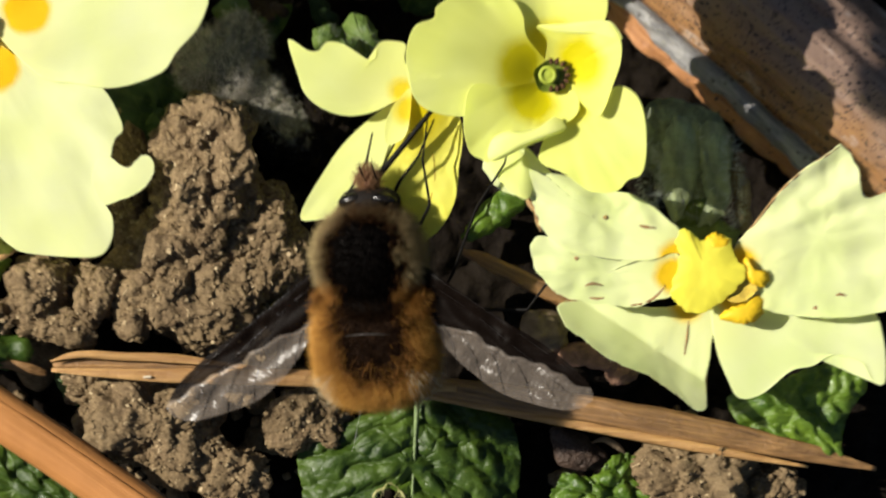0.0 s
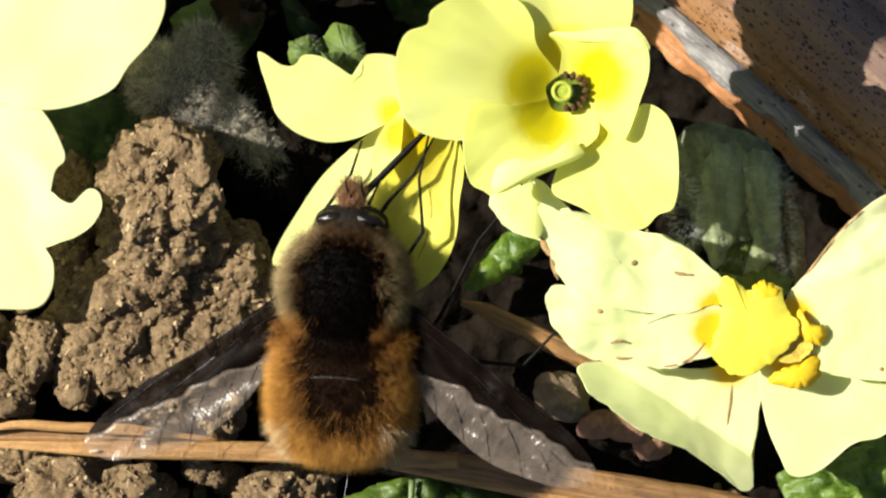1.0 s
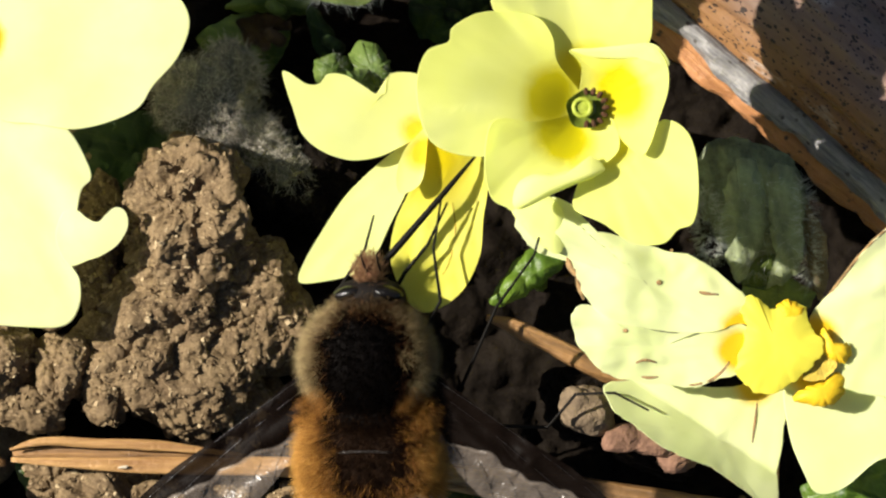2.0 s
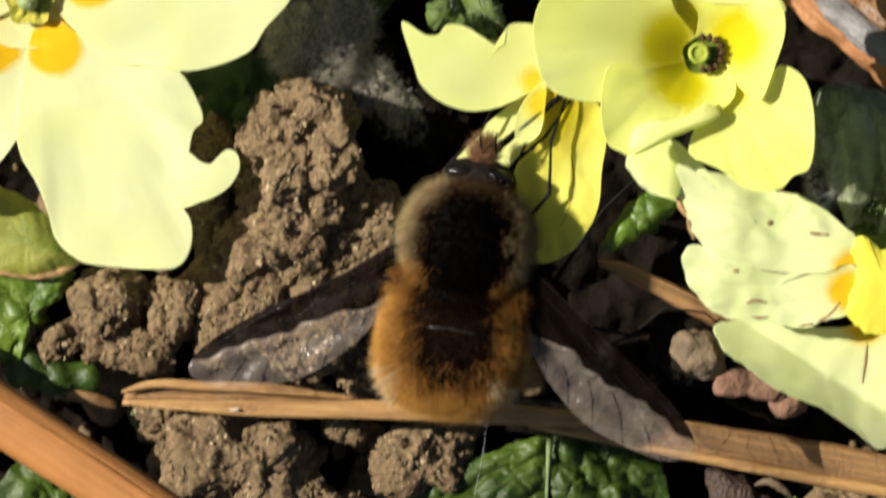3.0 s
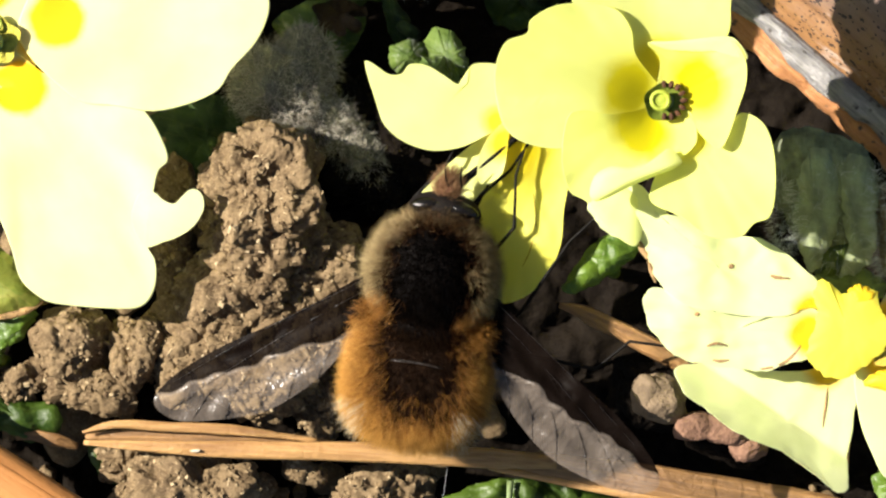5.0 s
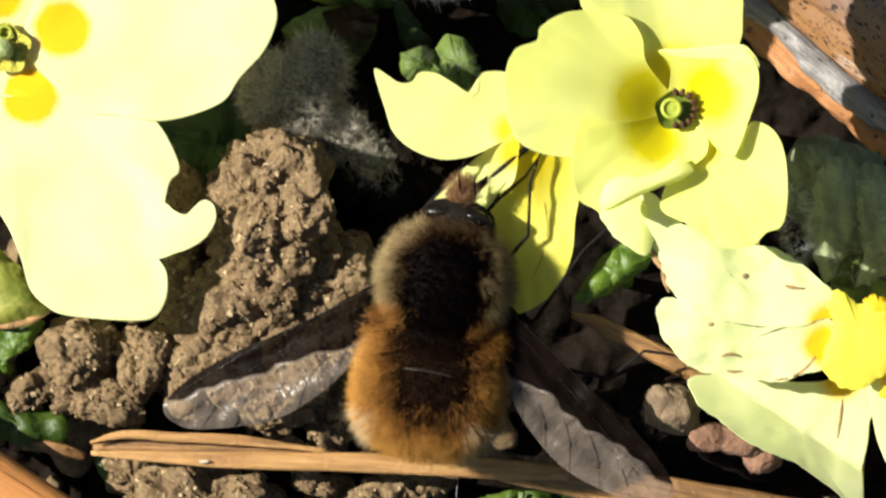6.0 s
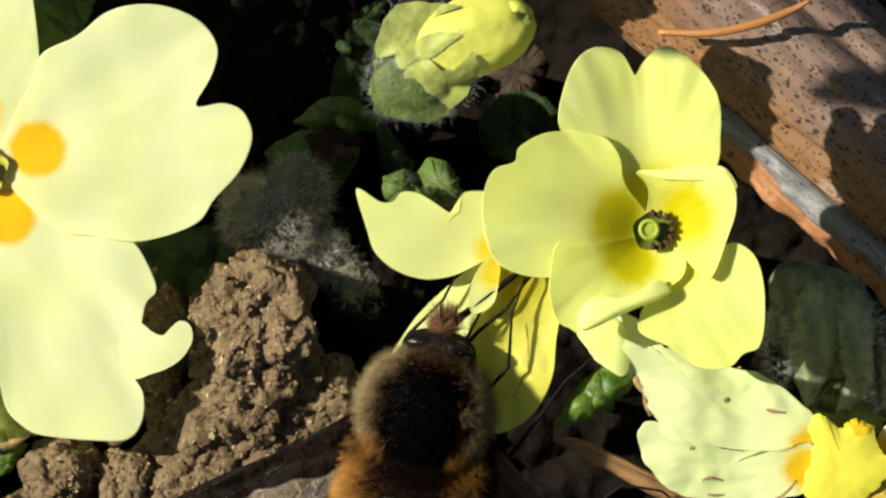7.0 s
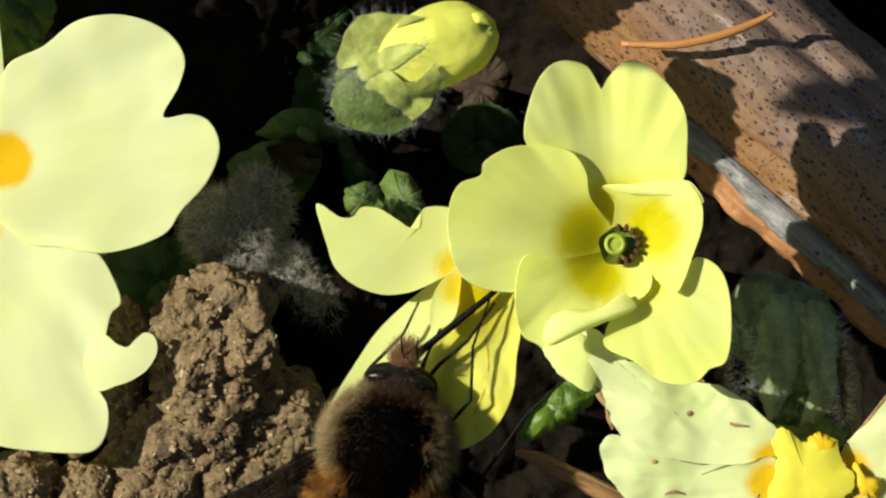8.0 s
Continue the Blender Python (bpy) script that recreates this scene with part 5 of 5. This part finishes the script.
def calyx():
    x, y = 20.25, 8.67
    t = thing("primrose_calyx", x, y, "green primrose calyx with pointed hairy sepals", "calyx")
    sepals = (
        ([(17.47, 9.22), (17.83, 11.84), (19.13, 12.31), (20.8, 11.9), (22.3, 11.2), (22.95, 9.4), (22.8, 7.6), (22.3, 6.5), (21.3, 6.4), (19.41, 6.2), (18.82, 6.5), (18.08, 7.92)], 6.0, SEPAL_SHADE),
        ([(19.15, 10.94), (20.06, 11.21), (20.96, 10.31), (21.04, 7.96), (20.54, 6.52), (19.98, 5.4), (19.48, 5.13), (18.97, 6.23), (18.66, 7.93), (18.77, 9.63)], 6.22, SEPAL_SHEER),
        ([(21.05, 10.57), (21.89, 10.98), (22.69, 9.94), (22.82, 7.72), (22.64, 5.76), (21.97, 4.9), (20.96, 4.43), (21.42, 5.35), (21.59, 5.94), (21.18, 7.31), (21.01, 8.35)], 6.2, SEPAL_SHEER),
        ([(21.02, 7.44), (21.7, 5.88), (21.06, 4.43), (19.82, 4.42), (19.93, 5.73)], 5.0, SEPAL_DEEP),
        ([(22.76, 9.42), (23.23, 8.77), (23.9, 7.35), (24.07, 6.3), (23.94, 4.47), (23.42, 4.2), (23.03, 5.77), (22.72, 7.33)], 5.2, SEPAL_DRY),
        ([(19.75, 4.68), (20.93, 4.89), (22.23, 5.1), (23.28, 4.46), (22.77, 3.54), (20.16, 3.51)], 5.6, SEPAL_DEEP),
    )
    for outline, h, m in sepals:
        mid = np.array(outline).mean(axis=0)
        half = 0.5 * np.ptp(np.array(outline)[:, 0])

        def keel(px, py, rho):
            off = (px - mid[0]) / half
            return h + 0.15 * math.sqrt(max(0.0, 1.3 - off * off)) + 0.12 * (py - mid[1]) + 0.16 * fbm(px * 0.9, py * 0.4, h) - 0.4 * rho ** 4
        part("sepal", blade(outline, keel, None, 12, 80, 0.08, 0.2), m, t, origin=(mid[0], mid[1], h), turn=1.5)
    for hx, hy, ra, rb, count in ((17.9, 7.9, 0.55, 1.7, 520), (22.75, 7.6, 0.35, 2.6, 420), (20.6, 8.0, 1.8, 2.6, 320)):
        part("calyx_hair", strands(hairy_roots((hx, hy, 6.0), (ra, rb, 0.9), 0.1, count, int(hx)), 0.7, 0.007, 0.45, seed=24), HAIR_WHITE, t, "fine white hairs", kind="stuff")
    part("flower_stalk", tube([(x, y, 6.0), (x + 0.5, y + 1.5, 0.5), (x + 0.5, y + 2.0, -2.0)], [0.6, 0.6, 0.6], 10, 10), SEPAL, t)


calyx()


def woolly_tuft():
    x, y = -7.64, 14.03
    t = thing("woolly_stem", x, y, "short grey stem base covered in white wool", "stem")
    lumpy = lambda p: 1 + 0.3 * fbm(p[0] * 1.1, p[1] * 1.1, p[2] * 1.1)
    for k, (cx, cy, cz, ra, rb, rc, turn, count) in enumerate(((x, y, 0.9, 2.3, 1.9, 1.5, -0.6, 2600), (x + 1.6, y + 1.4, 0.3, 1.4, 1.7, 1.2, 0.4, 1100), (-5.3, 12.6, -0.2, 2.2, 1.3, 1.2, -0.7, 1000), (-3.6, 11.0, -0.8, 1.9, 1.2, 1.1, -0.9, 600))):
        part("core", blob((cx, cy, cz), (ra, rb, rc), turn, 4, lumpy), WOOL, t)
        roots = [(p, Vector(d) + 1.2 * noise.noise_vector(Vector(p) * 1.6)) for p, d in hairy_roots((cx, cy, cz), (ra, rb, rc), turn, count, 8 + k)]
        part("wool", strands(roots, 0.8, 0.009, 0.8, 0.3, 9 + k), HAIR_WOOL, t, "matted white hairs", kind="stuff")
    part("stem_foot", tube([(x, y, 0.8), (x + 0.5, y + 0.4, -0.5), (x + 0.8, y + 0.6, -12.0)], [1.0, 0.9, 0.8], 10, 8), WOOL, t)


woolly_tuft()


# ---- the fly ----
def wing_material():
    """Smoked along the leading edge with a stepped border, clear and wrinkled behind. x runs along the leading edge, y across."""
    m = Nodes("fly_wing")
    v = m.coords()
    x, y, _ = m.split(v)
    u = m.math("DIVIDE", x, 11.5)
    step = m.math("MULTIPLY", m.math("SUBTRACT", m.noise(m.add("ShaderNodeMapping", None, Vector=v, Scale=(1.0, 0.25, 1.0)).outputs[0], 0.5, 1), 0.5), 1.5)
    border = m.math("ADD", m.math("SUBTRACT", 2.6, m.math("MULTIPLY", u, 2.15)), step)
    d = m.math("SUBTRACT", m.math("ABSOLUTE", y), border)
    smoke = m.ramp(m.math("ADD", m.math("MULTIPLY", d, 0.8), 0.5), (0.40, (1, 1, 1)), (0.60, (0, 0, 0)))
    wrinkle = m.noise(m.add("ShaderNodeMapping", None, Vector=v, Scale=(1.4, 0.6, 1.0), Rotation=(0, 0, 0.6)).outputs[0], 1.3, 3, 0.6)
    fold = m.noise(m.add("ShaderNodeMapping", None, Vector=v, Scale=(1.0, 0.35, 1.0), Rotation=(0, 0, 0.9)).outputs[0], 4.5, 2, 0.5)
    n = m.bump(m.math("MULTIPLY", m.math("ADD", wrinkle, m.math("MULTIPLY", fold, 0.5)), m.math("SUBTRACT", 1.0, m.math("MULTIPLY", smoke, 0.85))), 0.12)
    col = m.mix(smoke, (0.27, 0.22, 0.175), (0.0035, 0.002, 0.0013))
    m.surface(col, m.math("ADD", m.math("MULTIPLY", smoke, 0.3), 0.24), n, m.math("SUBTRACT", 0.7, m.math("MULTIPLY", smoke, 0.67)))
    clear = m.add("ShaderNodeBsdfTransparent")
    mix = m.add("ShaderNodeMixShader")
    m.put(mix, "0", m.math("ADD", m.math("MULTIPLY", smoke, 0.70), 0.26))
    m.tree.links.new(clear.outputs[0], mix.inputs[1])
    m.tree.links.new(m.bsdf.outputs[0], mix.inputs[2])
    m.tree.links.new(mix.outputs[0], m.out.inputs["Surface"])
    return m.mat


WING = wing_material()
FLY_Z = 8.8


def local_part(name, shape, material, parent, label="", m=None, kind=""):
    """A part whose points are in its parent's own space, placed by m."""
    me = bpy.data.meshes.new(name)
    me.from_pydata([tuple(Vector(p) * MM) for p in shape[0]], [], shape[1])
    me.polygons.foreach_set("use_smooth", [True] * len(me.polygons))
    me.materials.append(material)
    ob = new(name, me)
    ob.parent = parent
    if m is not None:
        ob.matrix_basis = m
    return tagged(ob, label, kind=kind)


def fur(centre, radii, count, seed, keep=None, turn=0.0, back=0.5):
    """Roots for fur that lies backwards."""
    return [(p, Vector(d) + Vector((0, -back, 0)) + 0.35 * noise.noise_vector(Vector(p) * 1.1)) for p, d in hairy_roots(centre, radii, turn, count, seed, keep)]


def bee_fly():
    """Own space: y ahead, x to its right, z up; origin in the thorax."""
    t = thing("bee_fly", 0, 0, "furry brown and black bee fly with smoky wings on a primrose", "fly")
    thorax, abdomen, head = ((0, 0.0, 0), (2.85, 2.9, 2.2)), ((0.0, -4.95, -0.5), (3.15, 3.3, 2.0)), ((0.1, 3.3, -0.4), (1.85, 0.95, 1.25))
    # the abdomen is squarish seen from above
    square = lambda p: (abs(p[0]) ** 3 + abs(p[1]) ** 3 + abs(p[2]) ** 2.2 * 0.9 + 1e-6) ** (-1 / 3) if p[1] < 0 else (abs(p[0]) ** 2.5 + abs(p[1]) ** 2.5 + abs(p[2]) ** 2.2 * 0.9 + 1e-6) ** (-1 / 2.5)
    local_part("thorax", blob(*thorax, 0, 4), SKIN, t, "black hairy thorax")
    local_part("abdomen", blob(*abdomen, 0, 5, lambda p: 0.97 * square(p)), FUR_SKIN, t, "brown furred abdomen")
    local_part("scutellum", blob((0, -2.7, 0.55), (2.0, 0.9, 1.0), 0, 4), SKIN, t, "dark brown shield behind the thorax")

    def coat(count, seed, keep, back=0.5):
        """Roots of fur on the abdomen; keep gets the spot's direction and its distance from the dark middle of the back."""
        rng, out = random.Random(seed), []
        (cx, cy, cz), (ra, rb, rc) = abdomen
        while len(out) < count:
            d = Vector((rng.gauss(0, 1), rng.gauss(0, 1), rng.gauss(0, 1))).normalized()
            k = square(d)
            p = Vector((cx + d.x * ra * k, cy + d.y * rb * k, cz + d.z * rc * k))
            far = math.hypot((p.x - 0.15) / 2.3, min(p.y + 5.1, 0) / 1.9) + 0.35 * noise.noise(p * 0.8) + 0.2 * noise.noise(p * 2.2) + rng.gauss(0, 0.12)
            if d.z > -0.35 and keep(d, far) and not (d.y > 0.5 and abs(p.x) < 2.0 and far > 0.95):
                out.append((p, Vector((d.x / ra, d.y / rb, d.z / rc)).normalized() + Vector((0.25 * d.x, -back, 0)) + 0.4 * noise.noise_vector(p * 1.0)))
        return out
    h = local_part("head", blob(*head, 0, 4), SKIN, t)
    for s in (-1, 1):
        local_part("eye", blob((s * 0.84 + 0.1, 3.5, 0.25), (0.92, 0.40, 0.55), -s * 0.16, 4), EYE, h, "dark glossy compound eye")
        local_part("antenna", tube([(s * 0.35 + 0.45, 4.6, 0.4), (s * 0.38 + 0.3, 5.1, 0.7), (s * 0.4 + 0.25, 5.7, 0.9)], [0.06, 0.05, 0.02], 6, 8), LEG, h, "thin black antenna")
    local_part("snout", blob((0.15, 4.5, -0.2), (0.6, 0.75, 0.6), 0, 3), FACE, h, "reddish brown furred face")
    local_part("snout_hair", strands(fur((0.15, 4.5, -0.2), (0.6, 0.75, 0.6), 700, 21, None, 0, -0.9), 0.6, 0.014, 0.3, seed=2), HAIR_FACE, h, "reddish tan hairs on the face", kind="stuff")
    local_part("head_hair", strands(fur((0.1, 2.9, -0.2), (1.75, 0.8, 1.2), 1700, 22, None, 0, 0.4), 0.35, 0.012, 0.3, seed=3), HAIR_NECK, h, kind="stuff")
    local_part("proboscis", tube([(0.5, 4.6, -0.4), (2.3, 6.6, -0.7), (4.3, 8.9, -1.1), (5.4, 10.2, -1.8)], [0.19, 0.17, 0.13, 0.06], 8, 20), LEG, h, "long straight black proboscis")
    # fur
    patch = lambda d: (abs(d.x / 0.86) ** 2.4 + abs((d.y - 0.02) / 0.90) ** 2.4) ** (1 / 2.4) + 0.16 * noise.noise(d * 3.0) + 0.14 * noise.noise(d * 9.0) + 0.14 * noise.noise(d * 60.0) if d.z > 0 else 2.0
    local_part("back_fur", strands(fur(*thorax, 7500, 31, lambda d: patch(d) < 1.0), 0.6, 0.012, 0.35, seed=5), HAIR_BLACK, t, "short black fur", kind="stuff")
    local_part("collar_fur", strands(fur(*thorax, 10000, 32, lambda d: patch(d) > 0.95 and -0.42 + 0.25 * noise.noise(d * 5.0) < d.y < 0.78 + 0.4 * noise.noise(d * 5.0) and abs(d.x) > 0.4, 0, 0.35), 0.95, 0.0075, 0.45, seed=6), HAIR_TAN, t, "cream fur beside the thorax", kind="stuff")
    local_part("neck_fur", strands(fur(*thorax, 3800, 39, lambda d: patch(d) > 0.93 and d.y > 0.35 and abs(d.x) < 0.85), 0.6, 0.012, 0.2, seed=13), HAIR_NECK, t, "tan brown fur behind the head", kind="stuff")
    local_part("shoulder_fur", strands(fur(*thorax, 2600, 45, lambda d: 0.82 < patch(d) < 1.3 and d.y > -0.5), 0.75, 0.009, 0.45, seed=18), HAIR_BROWN, t, "brown hairs round the black back", kind="stuff")
    local_part("side_fur", strands(fur(*thorax, 3200, 33, lambda d: patch(d) > 0.95 and d.y < -0.3 and abs(d.x) > 0.5), 0.8, 0.012, 0.25, seed=7), HAIR_ORANGE, t, "orange fur at the wing roots", kind="stuff")
    local_part("shield_fur", strands(fur((0, -2.7, 0.55), (2.0, 0.9, 1.0), 2600, 41, lambda d: d.z > -0.1), 0.6, 0.012, 0.3, seed=15), HAIR_DUSK, t, "dark brown fur on the shield", kind="stuff")
    local_part("waist_fur", strands([(p, d) for s in (-1, 1) for p, d in fur((s * 2.6, -2.8, -0.4), (0.8, 1.2, 1.1), 1500, 43 + s, lambda d: d.z > -0.3)], 0.75, 0.012, 0.3, seed=16), HAIR_ORANGE, t, "orange fur beside the waist", kind="stuff")
    local_part("rim_fur", strands(coat(15000, 34, lambda d, far: far > 1.2), 1.0, 0.0075, 0.38, 0.0, 8), HAIR_GOLD, t, "long golden orange fur", kind="stuff")
    local_part("belly_fur", strands(coat(9000, 40, lambda d, far: 0.85 < far < 1.5), 0.85, 0.008, 0.3, 0.0, 14), HAIR_ORANGE, t, "orange-brown fur", kind="stuff")
    local_part("ridge_fur", strands(coat(9000, 35, lambda d, far: far < 1.05 and d.z > 0), 0.5, 0.010, 0.35, 0.0, 9), HAIR_DUSK, t, "dark brown fur along the back", kind="stuff")
    local_part("tergite_edge", tube([(x * 1.35, -4.3 - 0.10 * x * x, 1.62 - 0.18 * x * x) for x in np.linspace(-1, 1, 9)], [0.03] + [0.07] * 7 + [0.03], 6), PALE_BAND, t, "thin pale shiny edge of a body ring")
    local_part("band_fur", strands(coat(900, 36, lambda d, far: 0.7 < far < 1.15 and d.z > 0), 0.7, 0.012, 0.25, 0.0, 10), HAIR_BROWN, t, "brown fur among the dark", kind="stuff")
    for k, s in enumerate((-1, 1)):
        local_part("tail_fur", strands(coat(420, 37 + k, lambda d, far: d.x * s > 0.55 and d.y < -0.4), 1.15, 0.011, 0.2, 0.0, 11 + k), HAIR_CREAM, t, "cream tuft beside the tail", kind="stuff")
    # wings
    for s in (-1, 1):
        edge = [(3.2, -0.5), (4.4, -1.3), (5.9, -2.55), (7.8, -3.85), (9.7, -5.1), (11.4, -6.45), (12.4, -7.5), (12.85, -8.4), (12.5, -9.0), (11.4, -9.3), (9.4, -8.9), (7.2, -8.1), (5.3, -6.5), (4.0, -4.8), (3.3, -3.2), (2.9, -1.6)]
        turn = math.atan2(-7.2, 9.4)
        c, sn = math.cos(-turn), math.sin(-turn)
        own = [((x - 3.2) * c - (y + 0.5) * sn, ((x - 3.2) * sn + (y + 0.5) * c) * s) for x, y in edge]
        rim = spline(own, 90)
        mid = rim.mean(axis=0)
        rings, verts, faces = 10, [], []
        def wz(x, y):
            return 0.25 * fbm(x * 0.5, y * 0.5, 2.0) + 0.10 * math.sin(abs(y) * 4.0 + x * 0.4) - 0.05 * abs(y)
        verts.append((mid[0], mid[1], wz(*mid)))
        for r in range(1, rings + 1):
            for q in rim:
                p = mid + (q - mid) * r / rings
                verts.append((p[0], p[1], wz(*p)))
        for i in range(90):
            j = (i + 1) % 90
            faces.append((0, 1 + i, 1 + j))
            for r in range(rings - 1):
                a, b = 1 + r * 90, 1 + (r + 1) * 90
                faces.append((a + i, b + i, b + j, a + j))
        m = Matrix.Translation(Vector((s * 3.2, -0.5, 0.3)) * MM) @ (Matrix.Rotation(turn, 4, "Z") if s > 0 else Matrix.Rotation(math.pi - turn, 4, "Z")) @ Matrix.Rotation(radians(4), 4, "Y")
        w = local_part("wing", (verts, faces), WING, t, "smoky wing with a clear hind half", m)
        for xa, ya, xb, yb in ((0.2, -0.12, 11.2, -0.12), (0.6, -0.6, 11.6, -1.2), (4.6, -2.2, 6.6, -3.6), (6.2, -1.9, 8.3, -3.6), (7.6, -1.5, 9.9, -3.0), (8.8, -1.2, 11.2, -2.2), (3.0, -2.2, 5.0, -3.7)):
            pts = [(xa + (xb - xa) * f, s * (ya + (yb - ya) * f + 0.18 * math.sin(math.pi * f)), 0) for f in np.linspace(0, 1, 9)]
            pts = [(x, y, wz(x, y) + 0.02) for x, y, _ in pts]
            local_part("vein", tube(pts, [0.015] * 8 + [0.008], 5), VEIN, w, "thin dark vein")
    # legs: hip, knee, ankle, foot
    for pts in (
        [(1.5, 1.4, -1.2), (2.95, 1.85, -0.8), (3.65, 3.0, -0.5), (3.32, 5.6, -0.6), (3.8, 8.4, -0.6)],
        [(0.6, 2.4, -1.2), (1.8, 4.4, -1.0), (3.0, 5.8, -0.9), (4.0, 7.9, -1.1)],
        [(1.8, -0.5, -1.2), (3.6, -2.6, -2.0), (4.65, -1.1, -1.2), (6.5, 2.75, -0.2), (8.5, 5.35, 0.5), (8.8, 6.25, 0.9)],
        [(1.5, -1.0, -1.6), (4.6, -3.4, -3.0), (8.7, -3.5, -2.5), (10.2, -1.8, -1.8), (12.2, -1.7, -1.4), (13.9, -2.6, -1.4)],
        [(-1.2, 1.5, -1.4), (-1.6, 3.6, -1.8), (-0.2, 5.6, -1.2), (0.3, 7.3, -1.0)],
        [(-1.5, -1.0, -1.6), (-2.0, -3.2, -4.0), (-1.6, -4.5, -5.0), (-1.4, -5.6, -6.0)],
    ):
        thick = [0.13 - 0.08 * i / (len(pts) - 1) for i in range(len(pts))]
        local_part("leg", tube(pts, thick, 7), LEG, t, "long thin black leg")
    return t


fly = bee_fly()


def motions():
    # seconds, place of the thorax on the plan, heading, roll
    rows = [
        (0, 1.55, 2.77, 2.2, -14),
        (0.5, 0.95, 4.5, -4.5, -11),
        (1.0, 1.02, 3.91, -3.1, -9),
        (1.2, 0.97, 3.33, 1.9, -8),
        (2.3, 0.6, 0.68, -2.0, -7),
        (2.5, 0.36, 2.71, -6.0, -6),
        (3.0, 0.2, 4.22, -9.0, -3),
        (3.5, 0.05, 4.36, -8.5, -3),
        (4.5, 0.22, 4.7, -7.0, -3),
        (4.7, 0.3, 4.65, -8.5, -3),
        (6.0, 0.45, 4.75, -9.0, -3),
        (6.5, 0.7, 4.5, -7.5, -3),
        (7.0, 0.35, 4.4, -10.0, -3),
        (7.5, 0.6, 4.4, -8.0, -3),
        (8.0, 0.4, 3.35, -9.0, -3),
    ]
    walk(fly, [(t, Matrix.Translation(lift(x, y, FLY_Z) * MM) @ pose(0, 0, 0, 4, roll, turn)) for t, x, y, turn, roll in rows])
    # the flowers nod a little in the wind: seconds, shift in mm
    sway(cup_flower, [(0, 0.46, -0.06), (0.5, 0.34, -0.11), (1.0, 0.27, 0.11), (1.2, 0.46, -0.14), (2.3, 0.03, 0.17), (2.5, 0.11, 0.14), (3.0, 0.31, 0.06), (4.5, 0.36, -0.06), (5.8, 0.11, -0.14), (6.0, 0.14, -0.11), (6.5, 0.2, -0.03), (7.0, -0.06, 0.03), (7.5, 0, 0), (8.0, 0.09, -0.06)])
    sway(fed_flower, [(0, 0.0, 0.14), (0.5, -0.03, -0.2), (1.0, -0.09, 0.2), (1.2, -0.17, 0.2), (2.5, 0, 0), (3.0, 0.2, -0.2), (4.5, 0.22, -0.03), (5.8, 0.17, -0.09), (6.5, 0.11, -0.03), (7.0, 0.11, 0.09), (7.5, 0.03, 0), (8.0, 0.03, -0.06)])
    sway(old_flower, [(0, 0, 0.2), (1.2, 0, 0.2), (2.3, 0.06, -0.11), (2.5, 0, 0), (3.0, 0, 0.17), (3.5, 0, 0.2), (8.0, 0, 0.2)])
    sway(open_flower, [(0, 0.05, -0.06), (0.5, 0.03, -0.25), (1.0, 0.05, 0), (2.5, -0.06, -0.05), (3.5, 0, 0.06), (4.5, 0.06, 0.08), (5.8, 0.03, 0), (6.0, 0.2, -0.06), (6.5, 0.2, -0.1), (7.0, -0.08, 0.03), (7.5, 0, 0), (8.0, 0.12, 0.06)])
    sway(loose_petal, [(0, 0.6, 0), (2.5, 0.55, 0), (4.5, 0.7, 0), (6.0, 0.4, 0), (6.5, 0.3, 0), (7.0, 0.3, 0), (7.5, 0, 0), (8.0, 0.4, 0)])


def sway(ob, rows):
    rest = ob.matrix_basis.copy()
    walk(ob, [(t, Matrix.Translation((x * MM, y * MM, 0)) @ rest) for t, x, y in rows])


motions()
